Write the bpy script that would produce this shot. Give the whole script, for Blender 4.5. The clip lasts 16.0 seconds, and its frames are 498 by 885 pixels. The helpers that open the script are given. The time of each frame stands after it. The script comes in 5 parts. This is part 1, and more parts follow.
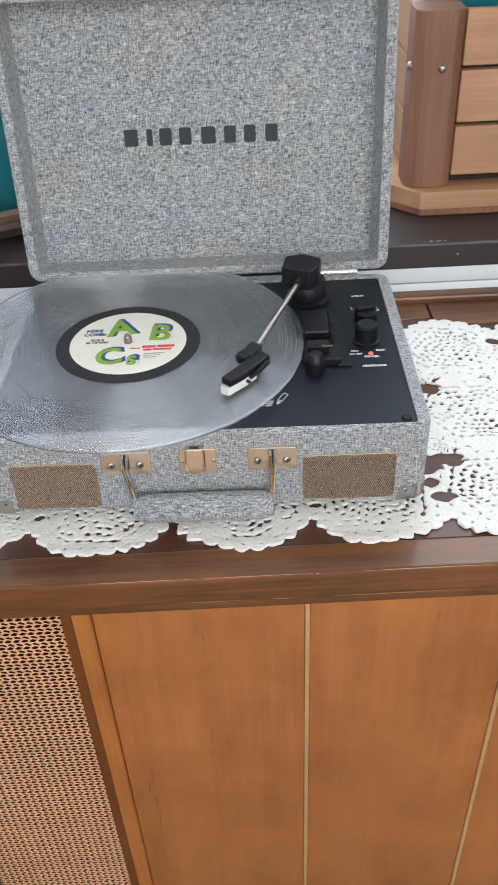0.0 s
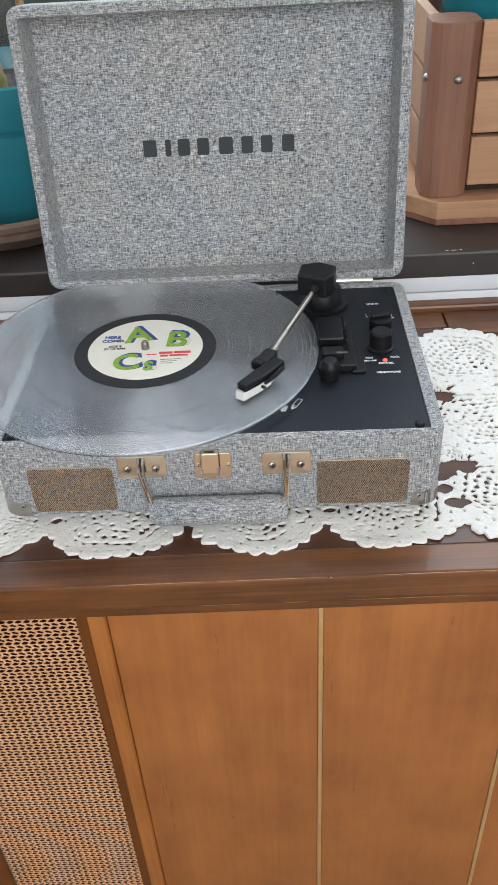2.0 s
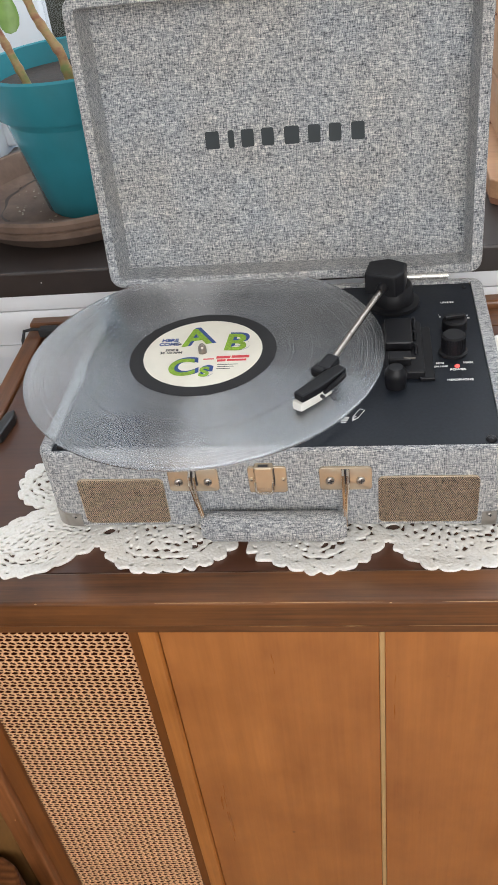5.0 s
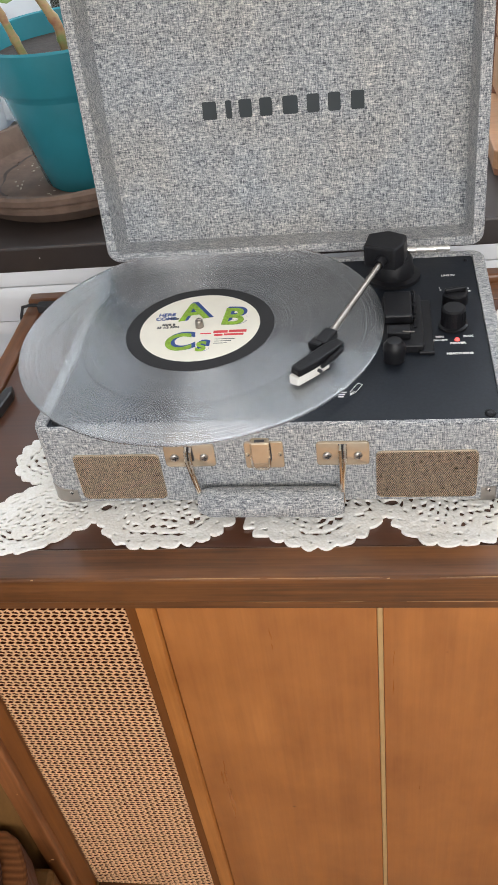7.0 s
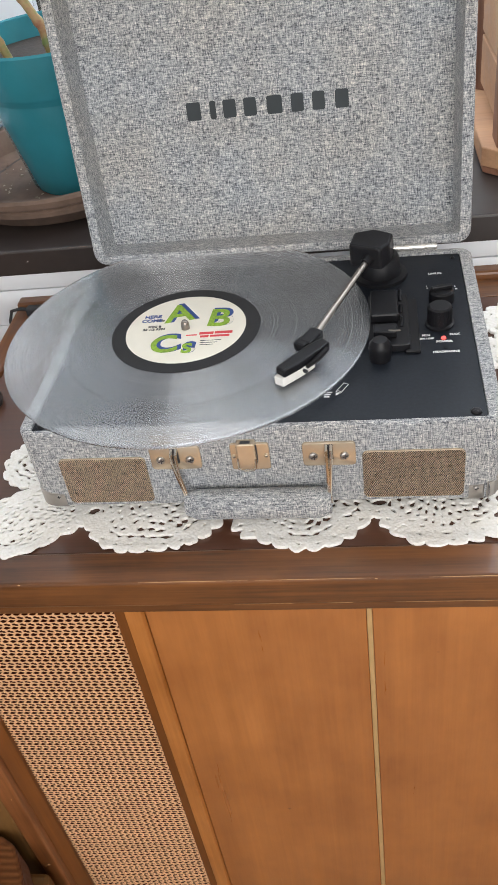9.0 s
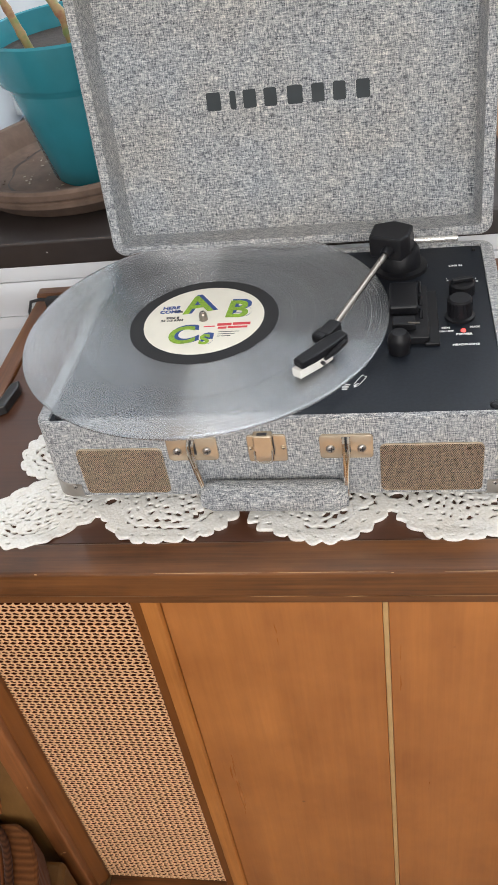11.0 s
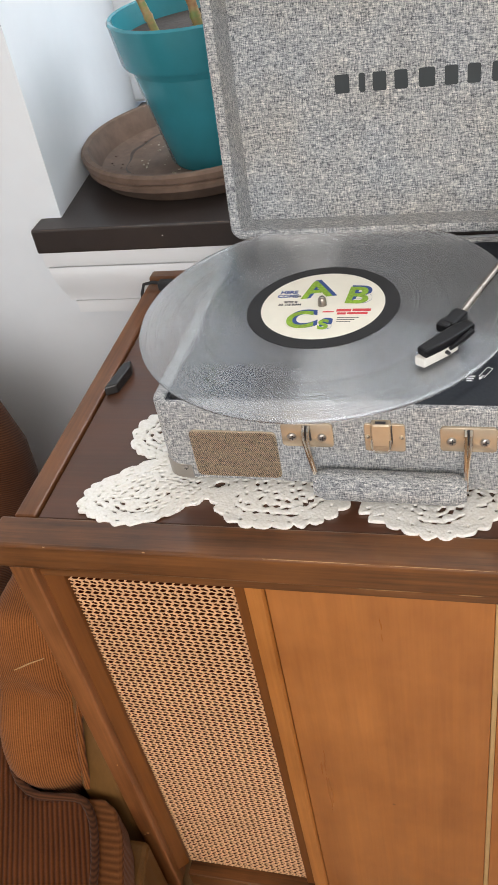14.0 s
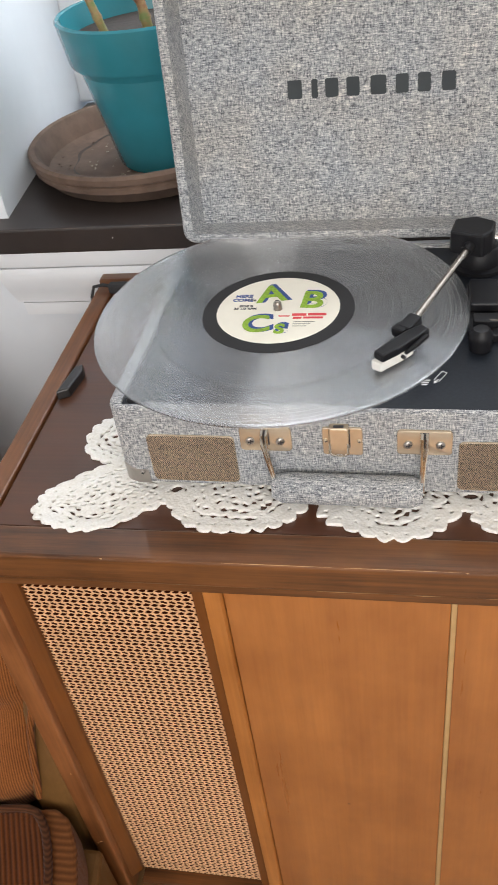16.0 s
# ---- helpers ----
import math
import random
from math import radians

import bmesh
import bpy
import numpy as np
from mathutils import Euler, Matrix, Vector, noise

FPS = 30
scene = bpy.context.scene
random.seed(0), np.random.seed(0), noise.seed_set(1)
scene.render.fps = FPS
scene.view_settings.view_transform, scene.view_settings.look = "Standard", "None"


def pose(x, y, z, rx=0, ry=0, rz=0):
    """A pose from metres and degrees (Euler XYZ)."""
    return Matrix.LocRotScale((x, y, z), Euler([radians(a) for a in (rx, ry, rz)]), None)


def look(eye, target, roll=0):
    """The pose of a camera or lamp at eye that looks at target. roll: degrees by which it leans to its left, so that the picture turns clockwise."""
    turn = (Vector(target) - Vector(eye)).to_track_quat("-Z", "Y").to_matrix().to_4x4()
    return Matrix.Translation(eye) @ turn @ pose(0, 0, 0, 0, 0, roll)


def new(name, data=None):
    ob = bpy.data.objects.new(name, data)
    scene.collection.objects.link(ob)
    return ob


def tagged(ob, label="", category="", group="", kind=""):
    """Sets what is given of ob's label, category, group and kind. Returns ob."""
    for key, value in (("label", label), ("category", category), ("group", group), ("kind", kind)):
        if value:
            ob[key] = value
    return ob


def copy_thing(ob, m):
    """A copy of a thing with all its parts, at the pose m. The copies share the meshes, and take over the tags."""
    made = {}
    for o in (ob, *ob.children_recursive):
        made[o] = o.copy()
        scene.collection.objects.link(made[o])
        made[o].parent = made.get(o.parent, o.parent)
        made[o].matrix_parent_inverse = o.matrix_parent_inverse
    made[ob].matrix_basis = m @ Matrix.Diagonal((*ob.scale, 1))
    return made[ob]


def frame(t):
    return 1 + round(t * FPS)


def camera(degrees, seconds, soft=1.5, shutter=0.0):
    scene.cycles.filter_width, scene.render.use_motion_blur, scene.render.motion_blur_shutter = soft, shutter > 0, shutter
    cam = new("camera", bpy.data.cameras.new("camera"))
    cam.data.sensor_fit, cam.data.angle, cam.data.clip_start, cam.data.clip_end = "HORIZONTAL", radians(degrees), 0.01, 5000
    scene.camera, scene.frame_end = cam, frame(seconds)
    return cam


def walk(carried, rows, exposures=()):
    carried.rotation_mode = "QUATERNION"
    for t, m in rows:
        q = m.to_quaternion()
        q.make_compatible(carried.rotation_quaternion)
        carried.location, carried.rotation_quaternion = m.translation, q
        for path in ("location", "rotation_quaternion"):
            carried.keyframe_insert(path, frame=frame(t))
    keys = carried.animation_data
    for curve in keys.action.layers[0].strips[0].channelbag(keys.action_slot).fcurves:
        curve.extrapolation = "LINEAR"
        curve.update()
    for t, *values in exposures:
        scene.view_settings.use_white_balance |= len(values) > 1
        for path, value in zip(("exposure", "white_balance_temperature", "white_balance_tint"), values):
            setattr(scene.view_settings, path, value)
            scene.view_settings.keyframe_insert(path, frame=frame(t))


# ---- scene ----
# -- camera --
cam = camera(32.77, 16.0, soft=1.5, shutter=0.5)
# seconds, eye, tilt, lean, turn
ROWS = [
    (0.0, 0.0359, -0.5036, 1.2214, -38.212, -2.723, -0.153),
    (0.5, 0.0360, -0.5211, 1.2269, -37.036, -2.327, -1.529),
    (1.0, 0.0380, -0.5095, 1.2262, -36.924, -2.461, -1.203),
    (1.5, 0.0447, -0.5063, 1.2203, -37.163, -3.073, 0.010),
    (2.0, 0.0390, -0.5132, 1.2211, -37.311, -3.339, 1.403),
    (2.5, 0.0389, -0.5000, 1.2161, -38.189, -4.347, 3.394),
    (3.0, 0.0497, -0.4805, 1.2168, -38.853, -6.138, 6.113),
    (3.5, 0.0552, -0.4817, 1.2267, -38.153, -7.020, 7.433),
    (4.0, 0.0597, -0.4772, 1.2238, -38.012, -7.204, 8.106),
    (6.5, 0.0688, -0.4625, 1.2140, -39.359, -8.294, 10.673),
    (7.0, 0.0725, -0.4639, 1.2121, -39.648, -8.350, 10.376),
    (7.5, 0.0780, -0.4603, 1.2126, -39.748, -8.161, 9.954),
    (8.0, 0.0798, -0.4688, 1.2167, -39.309, -8.378, 9.933),
    (8.5, 0.0825, -0.4614, 1.2116, -39.416, -8.880, 10.184),
    (11.0, 0.0845, -0.4595, 1.2068, -39.802, -9.794, 12.237),
    (11.5, 0.0781, -0.4596, 1.2069, -39.786, -9.786, 13.305),
    (12.0, 0.0763, -0.4570, 1.1998, -39.989, -9.816, 14.353),
    (12.5, 0.0700, -0.4567, 1.1986, -39.865, -10.018, 15.730),
    (13.0, 0.0635, -0.4538, 1.1956, -39.468, -10.847, 17.792),
    (13.5, 0.0642, -0.4598, 1.1997, -39.187, -10.957, 18.385),
    (14.0, 0.0598, -0.4599, 1.1959, -38.910, -11.403, 19.464),
    (14.5, 0.0570, -0.4625, 1.1956, -39.042, -11.517, 19.791),
    (15.0, 0.0523, -0.4565, 1.1975, -39.247, -10.914, 18.946),
    (15.5, 0.0559, -0.4535, 1.1954, -39.322, -10.324, 17.800),
    (16.0, 0.0476, -0.4611, 1.1990, -39.486, -8.561, 14.373),
]
walk(cam, [(t, pose(x, y, z, 0, 0, turn) @ pose(0, 0, 0, 90 + tilt) @ pose(0, 0, 0, 0, 0, lean)) for t, x, y, z, tilt, lean, turn in ROWS],
     exposures=[(0.0, -0.05, 6230, 8), (1.0, -0.15, 6230, 8), (2.0, -0.15, 6230, 8), (3.0, 0.10, 6250, 8), (3.5, -0.05, 6450, 9), (4.0, -0.08, 6550, 10), (6.5, 0.0, 6600, 10), (11.0, 0.03, 6650, 10), (12.5, 0.06, 6750, 11), (14.0, 0.05, 6850, 11), (16.0, 0.08, 6800, 11)])
# -- end camera --
# ---- light ----
T = 0.75          # height of the console's top
world = bpy.data.worlds.new("daylight")
scene.world = world
world.use_nodes = True
wn = world.node_tree
sky = wn.nodes.new("ShaderNodeTexSky")
sky.sky_type, sky.sun_disc = "NISHITA", False
sky.sun_elevation, sky.sun_rotation = radians(58), radians(158)
wn.links.new(sky.outputs[0], wn.nodes["Background"].inputs[0])
wn.nodes["Background"].inputs[1].default_value = 0.12


def area_lamp(name, place, target, width, height, power, colour):
    data = bpy.data.lights.new(name, "AREA")
    data.shape, data.size, data.size_y, data.energy, data.color = "RECTANGLE", width, height, power, colour
    ob = new(name, data)
    ob.matrix_world = look(place, target)
    return ob


sun_data = bpy.data.lights.new("sun", "SUN")
sun_data.energy, sun_data.angle, sun_data.color = 3.0, radians(0.5), (1.0, 0.93, 0.82)
sun = new("sun", sun_data)
sun.matrix_world = look((0, 0, 0), (-0.2, 0.5, -0.85))
area_lamp("window_light_north", (0.37, 0.74, 1.50), (0.37, -0.5, 0.95), 1.35, 1.0, 16.5, (0.86, 0.93, 1.0))
area_lamp("window_light_south", (0.35, -1.97, 1.76), (0.10, 0.3, 0.75), 1.9, 1.3, 42, (1.0, 0.965, 0.915))
scene.view_settings.exposure = 0.0


# ---- materials ----
def nodes_of(name):
    m = bpy.data.materials.new(name)
    m.use_nodes = True
    nt = m.node_tree
    return m, nt, nt.nodes["Principled BSDF"]


def add_node(nt, kind, **values):
    n = nt.nodes.new(kind)
    for k, v in values.items():
        n.inputs[k].default_value = v
    return n


def coords(nt, scale=(1, 1, 1), space="Object"):
    tc = nt.nodes.new("ShaderNodeTexCoord")
    mp = nt.nodes.new("ShaderNodeMapping")
    mp.inputs["Scale"].default_value = scale
    nt.links.new(tc.outputs[space], mp.inputs[0])
    return mp.outputs[0]


def noise_tex(nt, vec, scale, detail=3.0, rough=0.55):
    n = add_node(nt, "ShaderNodeTexNoise", Scale=scale, Detail=detail, Roughness=rough)
    nt.links.new(vec, n.inputs["Vector"])
    return n.outputs["Fac"]


def ramp(nt, fac, stops):
    r = nt.nodes.new("ShaderNodeValToRGB")
    els = r.color_ramp.elements
    while len(els) < len(stops):
        els.new(0.5)
    for e, (pos, col) in zip(els, stops):
        e.position, e.color = pos, (*col, 1)
    nt.links.new(fac, r.inputs[0])
    return r.outputs[0]


def mix(nt, fac, a, b, mode="MIX"):
    n = nt.nodes.new("ShaderNodeMix")
    n.data_type, n.blend_type = "RGBA", mode
    for sock, v in ((n.inputs[0], fac), (n.inputs[6], a), (n.inputs[7], b)):
        if isinstance(v, (int, float)):
            sock.default_value = v
        elif isinstance(v, tuple):
            sock.default_value = (*v, 1)
        else:
            nt.links.new(v, sock)
    return n.outputs[2]


def math_node(nt, op, a, b=0.5):
    n = nt.nodes.new("ShaderNodeMath")
    n.operation = op
    for sock, v in ((n.inputs[0], a), (n.inputs[1], b)):
        if isinstance(v, (int, float)):
            sock.default_value = v
        else:
            nt.links.new(v, sock)
    return n.outputs[0]


def bump(nt, bs, height, strength, distance):
    b = add_node(nt, "ShaderNodeBump", Strength=strength, Distance=distance)
    nt.links.new(height, b.inputs["Height"])
    nt.links.new(b.outputs[0], bs.inputs["Normal"])


def plain(name, colour, rough=0.5, metal=0.0, vary=0.12, scale=60, rel=0.05, spec=0.5):
    """Paint, plastic or metal with faint mottling, wear in its gloss and a fine relief."""
    m, nt, bs = nodes_of(name)
    v = coords(nt)
    n = noise_tex(nt, v, scale, 4)
    big = noise_tex(nt, v, scale * 0.12, 2)
    lo, hi = tuple(c * (1 - vary) for c in colour), tuple(min(1, c * (1 + vary)) for c in colour)
    nt.links.new(ramp(nt, math_node(nt, "ADD", math_node(nt, "MULTIPLY", n, 0.6), math_node(nt, "MULTIPLY", big, 0.4)), [(0.3, lo), (0.7, hi)]), bs.inputs["Base Color"])
    nt.links.new(ramp(nt, big, [(0.3, (rough * 0.85,) * 3), (0.75, (min(1, rough * 1.2),) * 3)]), bs.inputs["Roughness"])
    bs.inputs["Metallic"].default_value = metal
    bs.inputs["Specular IOR Level"].default_value = spec
    if rel:
        bump(nt, bs, n, rel, 0.001)
    return m


def wood(name, dark, light, axis="x", rough=0.3, streak=1.0, coat=0.3, figure=0.12, gloss=0.22, cloud=0.3):
    """Lacquered veneer: long grain along one axis, broad figure and fine pores."""
    m, nt, bs = nodes_of(name)
    s = {"x": (1.6, 30, 30), "y": (30, 1.6, 30), "z": (30, 30, 1.6)}[axis]
    v = coords(nt, s)
    broad = coords(nt, tuple(q * 0.25 for q in s))
    fine = coords(nt, tuple(q * 14 if q > 2 else q * 5 for q in s))
    a, b, c = noise_tex(nt, v, 1.6, 6, 0.6), noise_tex(nt, broad, 1.3, 3), noise_tex(nt, fine, 1.0, 2)
    blot = noise_tex(nt, coords(nt), 7, 4, 0.6)
    f = math_node(nt, "ADD", math_node(nt, "MULTIPLY", a, 0.45 * streak), math_node(nt, "MULTIPLY", b, 0.35))
    f = math_node(nt, "ADD", f, math_node(nt, "MULTIPLY", c, 0.12 * streak))
    f = math_node(nt, "ADD", f, math_node(nt, "MULTIPLY", blot, cloud))
    f = math_node(nt, "SUBTRACT", f, 0.285 * streak + 0.175 + cloud * 0.5 - 0.5)
    pore = noise_tex(nt, coords(nt, tuple(q * 6 if q > 2 else q * 3 for q in s)), 1.0, 4, 0.7)
    f = math_node(nt, "ADD", f, math_node(nt, "MULTIPLY", math_node(nt, "SUBTRACT", pore, 0.5), 0.34 * streak))
    flame = noise_tex(nt, coords(nt, tuple(26 if q > 2 else 9 for q in s)), 1.0, 5, 0.65)
    f = math_node(nt, "ADD", f, math_node(nt, "MULTIPLY", math_node(nt, "SUBTRACT", flame, 0.5), figure))
    base = ramp(nt, f, [(0.30, dark), (0.68, light)])
    speck = add_node(nt, "ShaderNodeTexVoronoi", Scale=11.0)
    nt.links.new(coords(nt), speck.inputs["Vector"])
    spot = ramp(nt, math_node(nt, "ADD", speck.outputs["Distance"], math_node(nt, "MULTIPLY", blot, 0.10)), [(0.044, (0.45, 0.40, 0.38)), (0.066, (1, 1, 1))])
    nt.links.new(mix(nt, 1.0, base, spot, "MULTIPLY"), bs.inputs["Base Color"])
    nt.links.new(ramp(nt, a, [(0.3, (rough * 0.8,) * 3), (0.7, (rough * 1.25,) * 3)]), bs.inputs["Roughness"])
    bs.inputs["Coat Weight"].default_value = coat
    bs.inputs["Coat Roughness"].default_value = gloss
    bump(nt, bs, c, 0.06, 0.0004)
    return m


def tweed(name):
    """Grey melange weave: long light and dark threads crossing, with slubs and a fine over-and-under grid."""
    m, nt, bs = nodes_of(name)
    warp = noise_tex(nt, coords(nt, (1120, 1120, 180)), 1.0, 2, 0.6)
    weft = noise_tex(nt, coords(nt, (180, 1120, 1120)), 1.0, 2, 0.6)
    slub = noise_tex(nt, coords(nt, (1500, 1500, 1500)), 1.0, 2, 0.6)
    big = noise_tex(nt, coords(nt), 14, 2)
    patch = noise_tex(nt, coords(nt, (60, 60, 130)), 1.0, 3, 0.6)
    f = math_node(nt, "ADD", math_node(nt, "MULTIPLY", warp, 0.52), math_node(nt, "MULTIPLY", weft, 0.52))
    f = math_node(nt, "ADD", f, math_node(nt, "MULTIPLY", slub, 0.34))
    f = math_node(nt, "ADD", f, math_node(nt, "MULTIPLY", patch, 0.05))
    f = math_node(nt, "SUBTRACT", f, 0.215)
    col = ramp(nt, f, [(0.335, (0.048, 0.051, 0.060)), (0.445, (0.205, 0.213, 0.230)), (0.55, (0.418, 0.420, 0.424)), (0.70, (0.79, 0.765, 0.725))])
    tint = ramp(nt, big, [(0.35, (0.94, 0.975, 1.0)), (0.65, (1.0, 0.98, 0.94))])
    nt.links.new(mix(nt, 1.0, col, tint, "MULTIPLY"), bs.inputs["Base Color"])
    bs.inputs["Roughness"].default_value = 0.9
    bs.inputs["Sheen Weight"].default_value = 0.15
    bump(nt, bs, f, 0.6, 0.0009)
    return m


def mesh_metal(name):
    """Fine expanded metal: staggered dark holes in a champagne sheet."""
    m, nt, bs = nodes_of(name)
    v = coords(nt, (1, 1, 1))
    sep = nt.nodes.new("ShaderNodeSeparateXYZ")
    nt.links.new(v, sep.inputs[0])
    a = math_node(nt, "MULTIPLY", math_node(nt, "ADD", sep.outputs[0], sep.outputs[2]), 640.0 * 3.14159)
    b = math_node(nt, "MULTIPLY", math_node(nt, "SUBTRACT", sep.outputs[0], sep.outputs[2]), 640.0 * 3.14159)
    f = math_node(nt, "MULTIPLY", math_node(nt, "SINE", a, 0), math_node(nt, "SINE", b, 0))
    f = math_node(nt, "ABSOLUTE", f, 0)
    nt.links.new(ramp(nt, f, [(0.20, (0.66, 0.50, 0.35)), (0.32, (0.008, 0.006, 0.005))]), bs.inputs["Base Color"])
    nt.links.new(ramp(nt, f, [(0.20, (0.80,) * 3), (0.32, (0.0,) * 3)]), bs.inputs["Metallic"])
    bs.inputs["Roughness"].default_value = 0.38
    inv = math_node(nt, "SUBTRACT", 1.0, f)
    bump(nt, bs, inv, 0.8, 0.0006)
    return m


def vinyl(name):
    """Clear record plastic with fine concentric grooves."""
    m, nt, bs = nodes_of(name)
    tc = nt.nodes.new("ShaderNodeTexCoord")
    ln = nt.nodes.new("ShaderNodeVectorMath")
    ln.operation = "LENGTH"
    flat = nt.nodes.new("ShaderNodeVectorMath")
    flat.operation = "MULTIPLY"
    flat.inputs[1].default_value = (1, 1, 0)
    nt.links.new(tc.outputs["Object"], flat.inputs[0])
    nt.links.new(flat.outputs[0], ln.inputs[0])
    r = ln.outputs["Value"]
    comb = nt.nodes.new("ShaderNodeCombineXYZ")
    nt.links.new(r, comb.inputs[0])
    fine = noise_tex(nt, comb.outputs[0], 760, 2, 0.6)
    band = noise_tex(nt, comb.outputs[0], 160, 2, 0.6)
    bs.inputs["Base Color"].default_value = (0.90, 0.92, 0.95, 1)
    bs.inputs["Transmission Weight"].default_value = 0.93
    bs.inputs["IOR"].default_value = 1.55
    bs.inputs["Coat Weight"].default_value = 0.6
    bs.inputs["Coat Roughness"].default_value = 0.12
    nt.links.new(ramp(nt, band, [(0.3, (0.045,) * 3), (0.7, (0.12,) * 3)]), bs.inputs["Roughness"])
    nt.links.new(ramp(nt, fine, [(0.42, (0.995,) * 3), (0.54, (0.965,) * 3), (0.70, (0.80,) * 3)]), bs.inputs["Transmission Weight"])
    bump(nt, bs, math_node(nt, "ADD", fine, math_node(nt, "MULTIPLY", band, 0.6)), 0.5, 0.0008)
    # the groove walls throw light out across the grooves
    groove = add_node(nt, "ShaderNodeBsdfAnisotropic", Roughness=0.30, Anisotropy=0.90)
    groove.inputs["Color"].default_value = (0.95, 0.97, 1.0, 1)
    round_ = nt.nodes.new("ShaderNodeTangent")
    round_.direction_type, round_.axis = "RADIAL", "Z"
    nt.links.new(round_.outputs[0], groove.inputs["Tangent"])
    both = nt.nodes.new("ShaderNodeMixShader")
    nt.links.new(ramp(nt, fine, [(0.35, (0.03,) * 3), (0.7, (0.18,) * 3)]), both.inputs[0])
    nt.links.new(bs.outputs[0], both.inputs[1])
    nt.links.new(groove.outputs[0], both.inputs[2])
    nt.links.new(both.outputs[0], nt.nodes["Material Output"].inputs["Surface"])
    return m


def corduroy(name, dark, light, axis=0, pitch=0.003, relief=0.6, slant=0.0):
    """Ribbed pile: soft ridges across one axis, wavering a little, with worn patches."""
    m, nt, bs = nodes_of(name)
    v = coords(nt)
    sep = nt.nodes.new("ShaderNodeSeparateXYZ")
    nt.links.new(v, sep.inputs[0])
    n = noise_tex(nt, v, 14, 3)
    fuzz = noise_tex(nt, v, 420, 3)
    across = math_node(nt, "ADD", sep.outputs[axis], math_node(nt, "MULTIPLY", sep.outputs[1], slant))
    along = math_node(nt, "ADD", math_node(nt, "MULTIPLY", across, 6.28318 / pitch), math_node(nt, "MULTIPLY", n, 3.0))
    w = math_node(nt, "ADD", math_node(nt, "MULTIPLY", math_node(nt, "SINE", along, 0), 0.5), 0.5)
    f = math_node(nt, "ADD", math_node(nt, "MULTIPLY", w, 0.38), math_node(nt, "MULTIPLY", n, 0.36))
    f = math_node(nt, "ADD", f, math_node(nt, "MULTIPLY", fuzz, 0.26))
    nt.links.new(ramp(nt, f, [(0.2, dark), (0.8, light)]), bs.inputs["Base Color"])
    bs.inputs["Roughness"].default_value = 0.85
    bs.inputs["Sheen Weight"].default_value = 0.08
    bs.inputs["Specular IOR Level"].default_value = 0.1
    bump(nt, bs, math_node(nt, "ADD", w, math_node(nt, "MULTIPLY", fuzz, 0.5)), relief, pitch * 0.45)
    return m


TWEED = tweed("grey_tweed")
DECK = plain("black_deck", (0.012, 0.015, 0.021), 0.40, vary=0.25, scale=400, rel=0.05, spec=0.22)
BLACK = plain("black_plastic", (0.009, 0.009, 0.011), 0.42, vary=0.2, scale=200, spec=0.28)
RUBBER = plain("matt_rubber", (0.02, 0.02, 0.022), 0.8)
BRASS = plain("champagne_metal", (0.70, 0.58, 0.43), 0.24, 0.7, 0.08, 150)
STEEL = plain("tube_steel", (0.33, 0.295, 0.26), 0.28, 1.0, 0.12, 200)
CHROME = plain("bright_chrome", (0.80, 0.75, 0.67), 0.14, 1.0, 0.05, 200)
SILVER = plain("hinge_silver", (0.80, 0.78, 0.75), 0.24, 0.9, 0.08, 150)
NICKEL = plain("corner_nickel", (0.42, 0.39, 0.36), 0.32, 0.9, 0.1, 120)
SPEAKER = mesh_metal("speaker_mesh")
INK = plain("logo_ink", (0.025, 0.032, 0.036), 0.6)
PRINT = plain("white_print", (0.78, 0.78, 0.76), 0.6)
WHITE_PLASTIC = plain("cartridge_white", (0.75, 0.74, 0.70), 0.4)
VINYL = vinyl("clear_vinyl")
PAPER = plain("label_paper", (0.80, 0.76, 0.66), 0.7, vary=0.05)
GREEN = plain("label_green", (0.24, 0.40, 0.035), 0.7, vary=0.45, scale=520)
NAVY = plain("label_navy", (0.03, 0.07, 0.25), 0.7)
RED = plain("label_red", (0.65, 0.06, 0.07), 0.7)
DARKPRINT = plain("label_black", (0.03, 0.03, 0.035), 0.7)
TOP_WOOD = wood("dark_walnut_top", (0.046, 0.0165, 0.0076), (0.106, 0.038, 0.0178), "x", 0.38, 0.8, 0.30, gloss=0.10, cloud=0.4)
RAIL_WOOD = wood("walnut_rail", (0.034, 0.0105, 0.0026), (0.205, 0.076, 0.0215), "x", 0.38, 1.35, 0.32, 0.45, gloss=0.09, cloud=0.45)
STILE_WOOD = wood("walnut_stile", (0.090, 0.029, 0.008), (0.310, 0.118, 0.041), "z", 0.32, 1.2, 0.30, 0.40, gloss=0.15, cloud=0.40)
SIDE_WOOD = wood("walnut_side_rail", (0.040, 0.0130, 0.0034), (0.200, 0.072, 0.022), "y", 0.36, 1.3, 0.22, 0.45, gloss=0.14, cloud=0.45)
FRAME_WOOD = wood("brown_frame_strip", (0.098, 0.028, 0.0036), (0.205, 0.066, 0.0105), "z", 0.40, 1.1, 0.12, 0.2)
PANEL_WOOD = wood("warm_walnut_veneer", (0.240, 0.074, 0.0145), (0.465, 0.174, 0.043), "z", 0.34, 0.60, 0.60, 0.30, gloss=0.24, cloud=0.55)
POST_WOOD = wood("orange_walnut_post", (0.28, 0.092, 0.016), (0.55, 0.216, 0.055), "z", 0.32, 1.1, 0.35, 0.3, gloss=0.16, cloud=0.5)
BARE = plain("bare_wood", (0.50, 0.29, 0.13), 0.5)
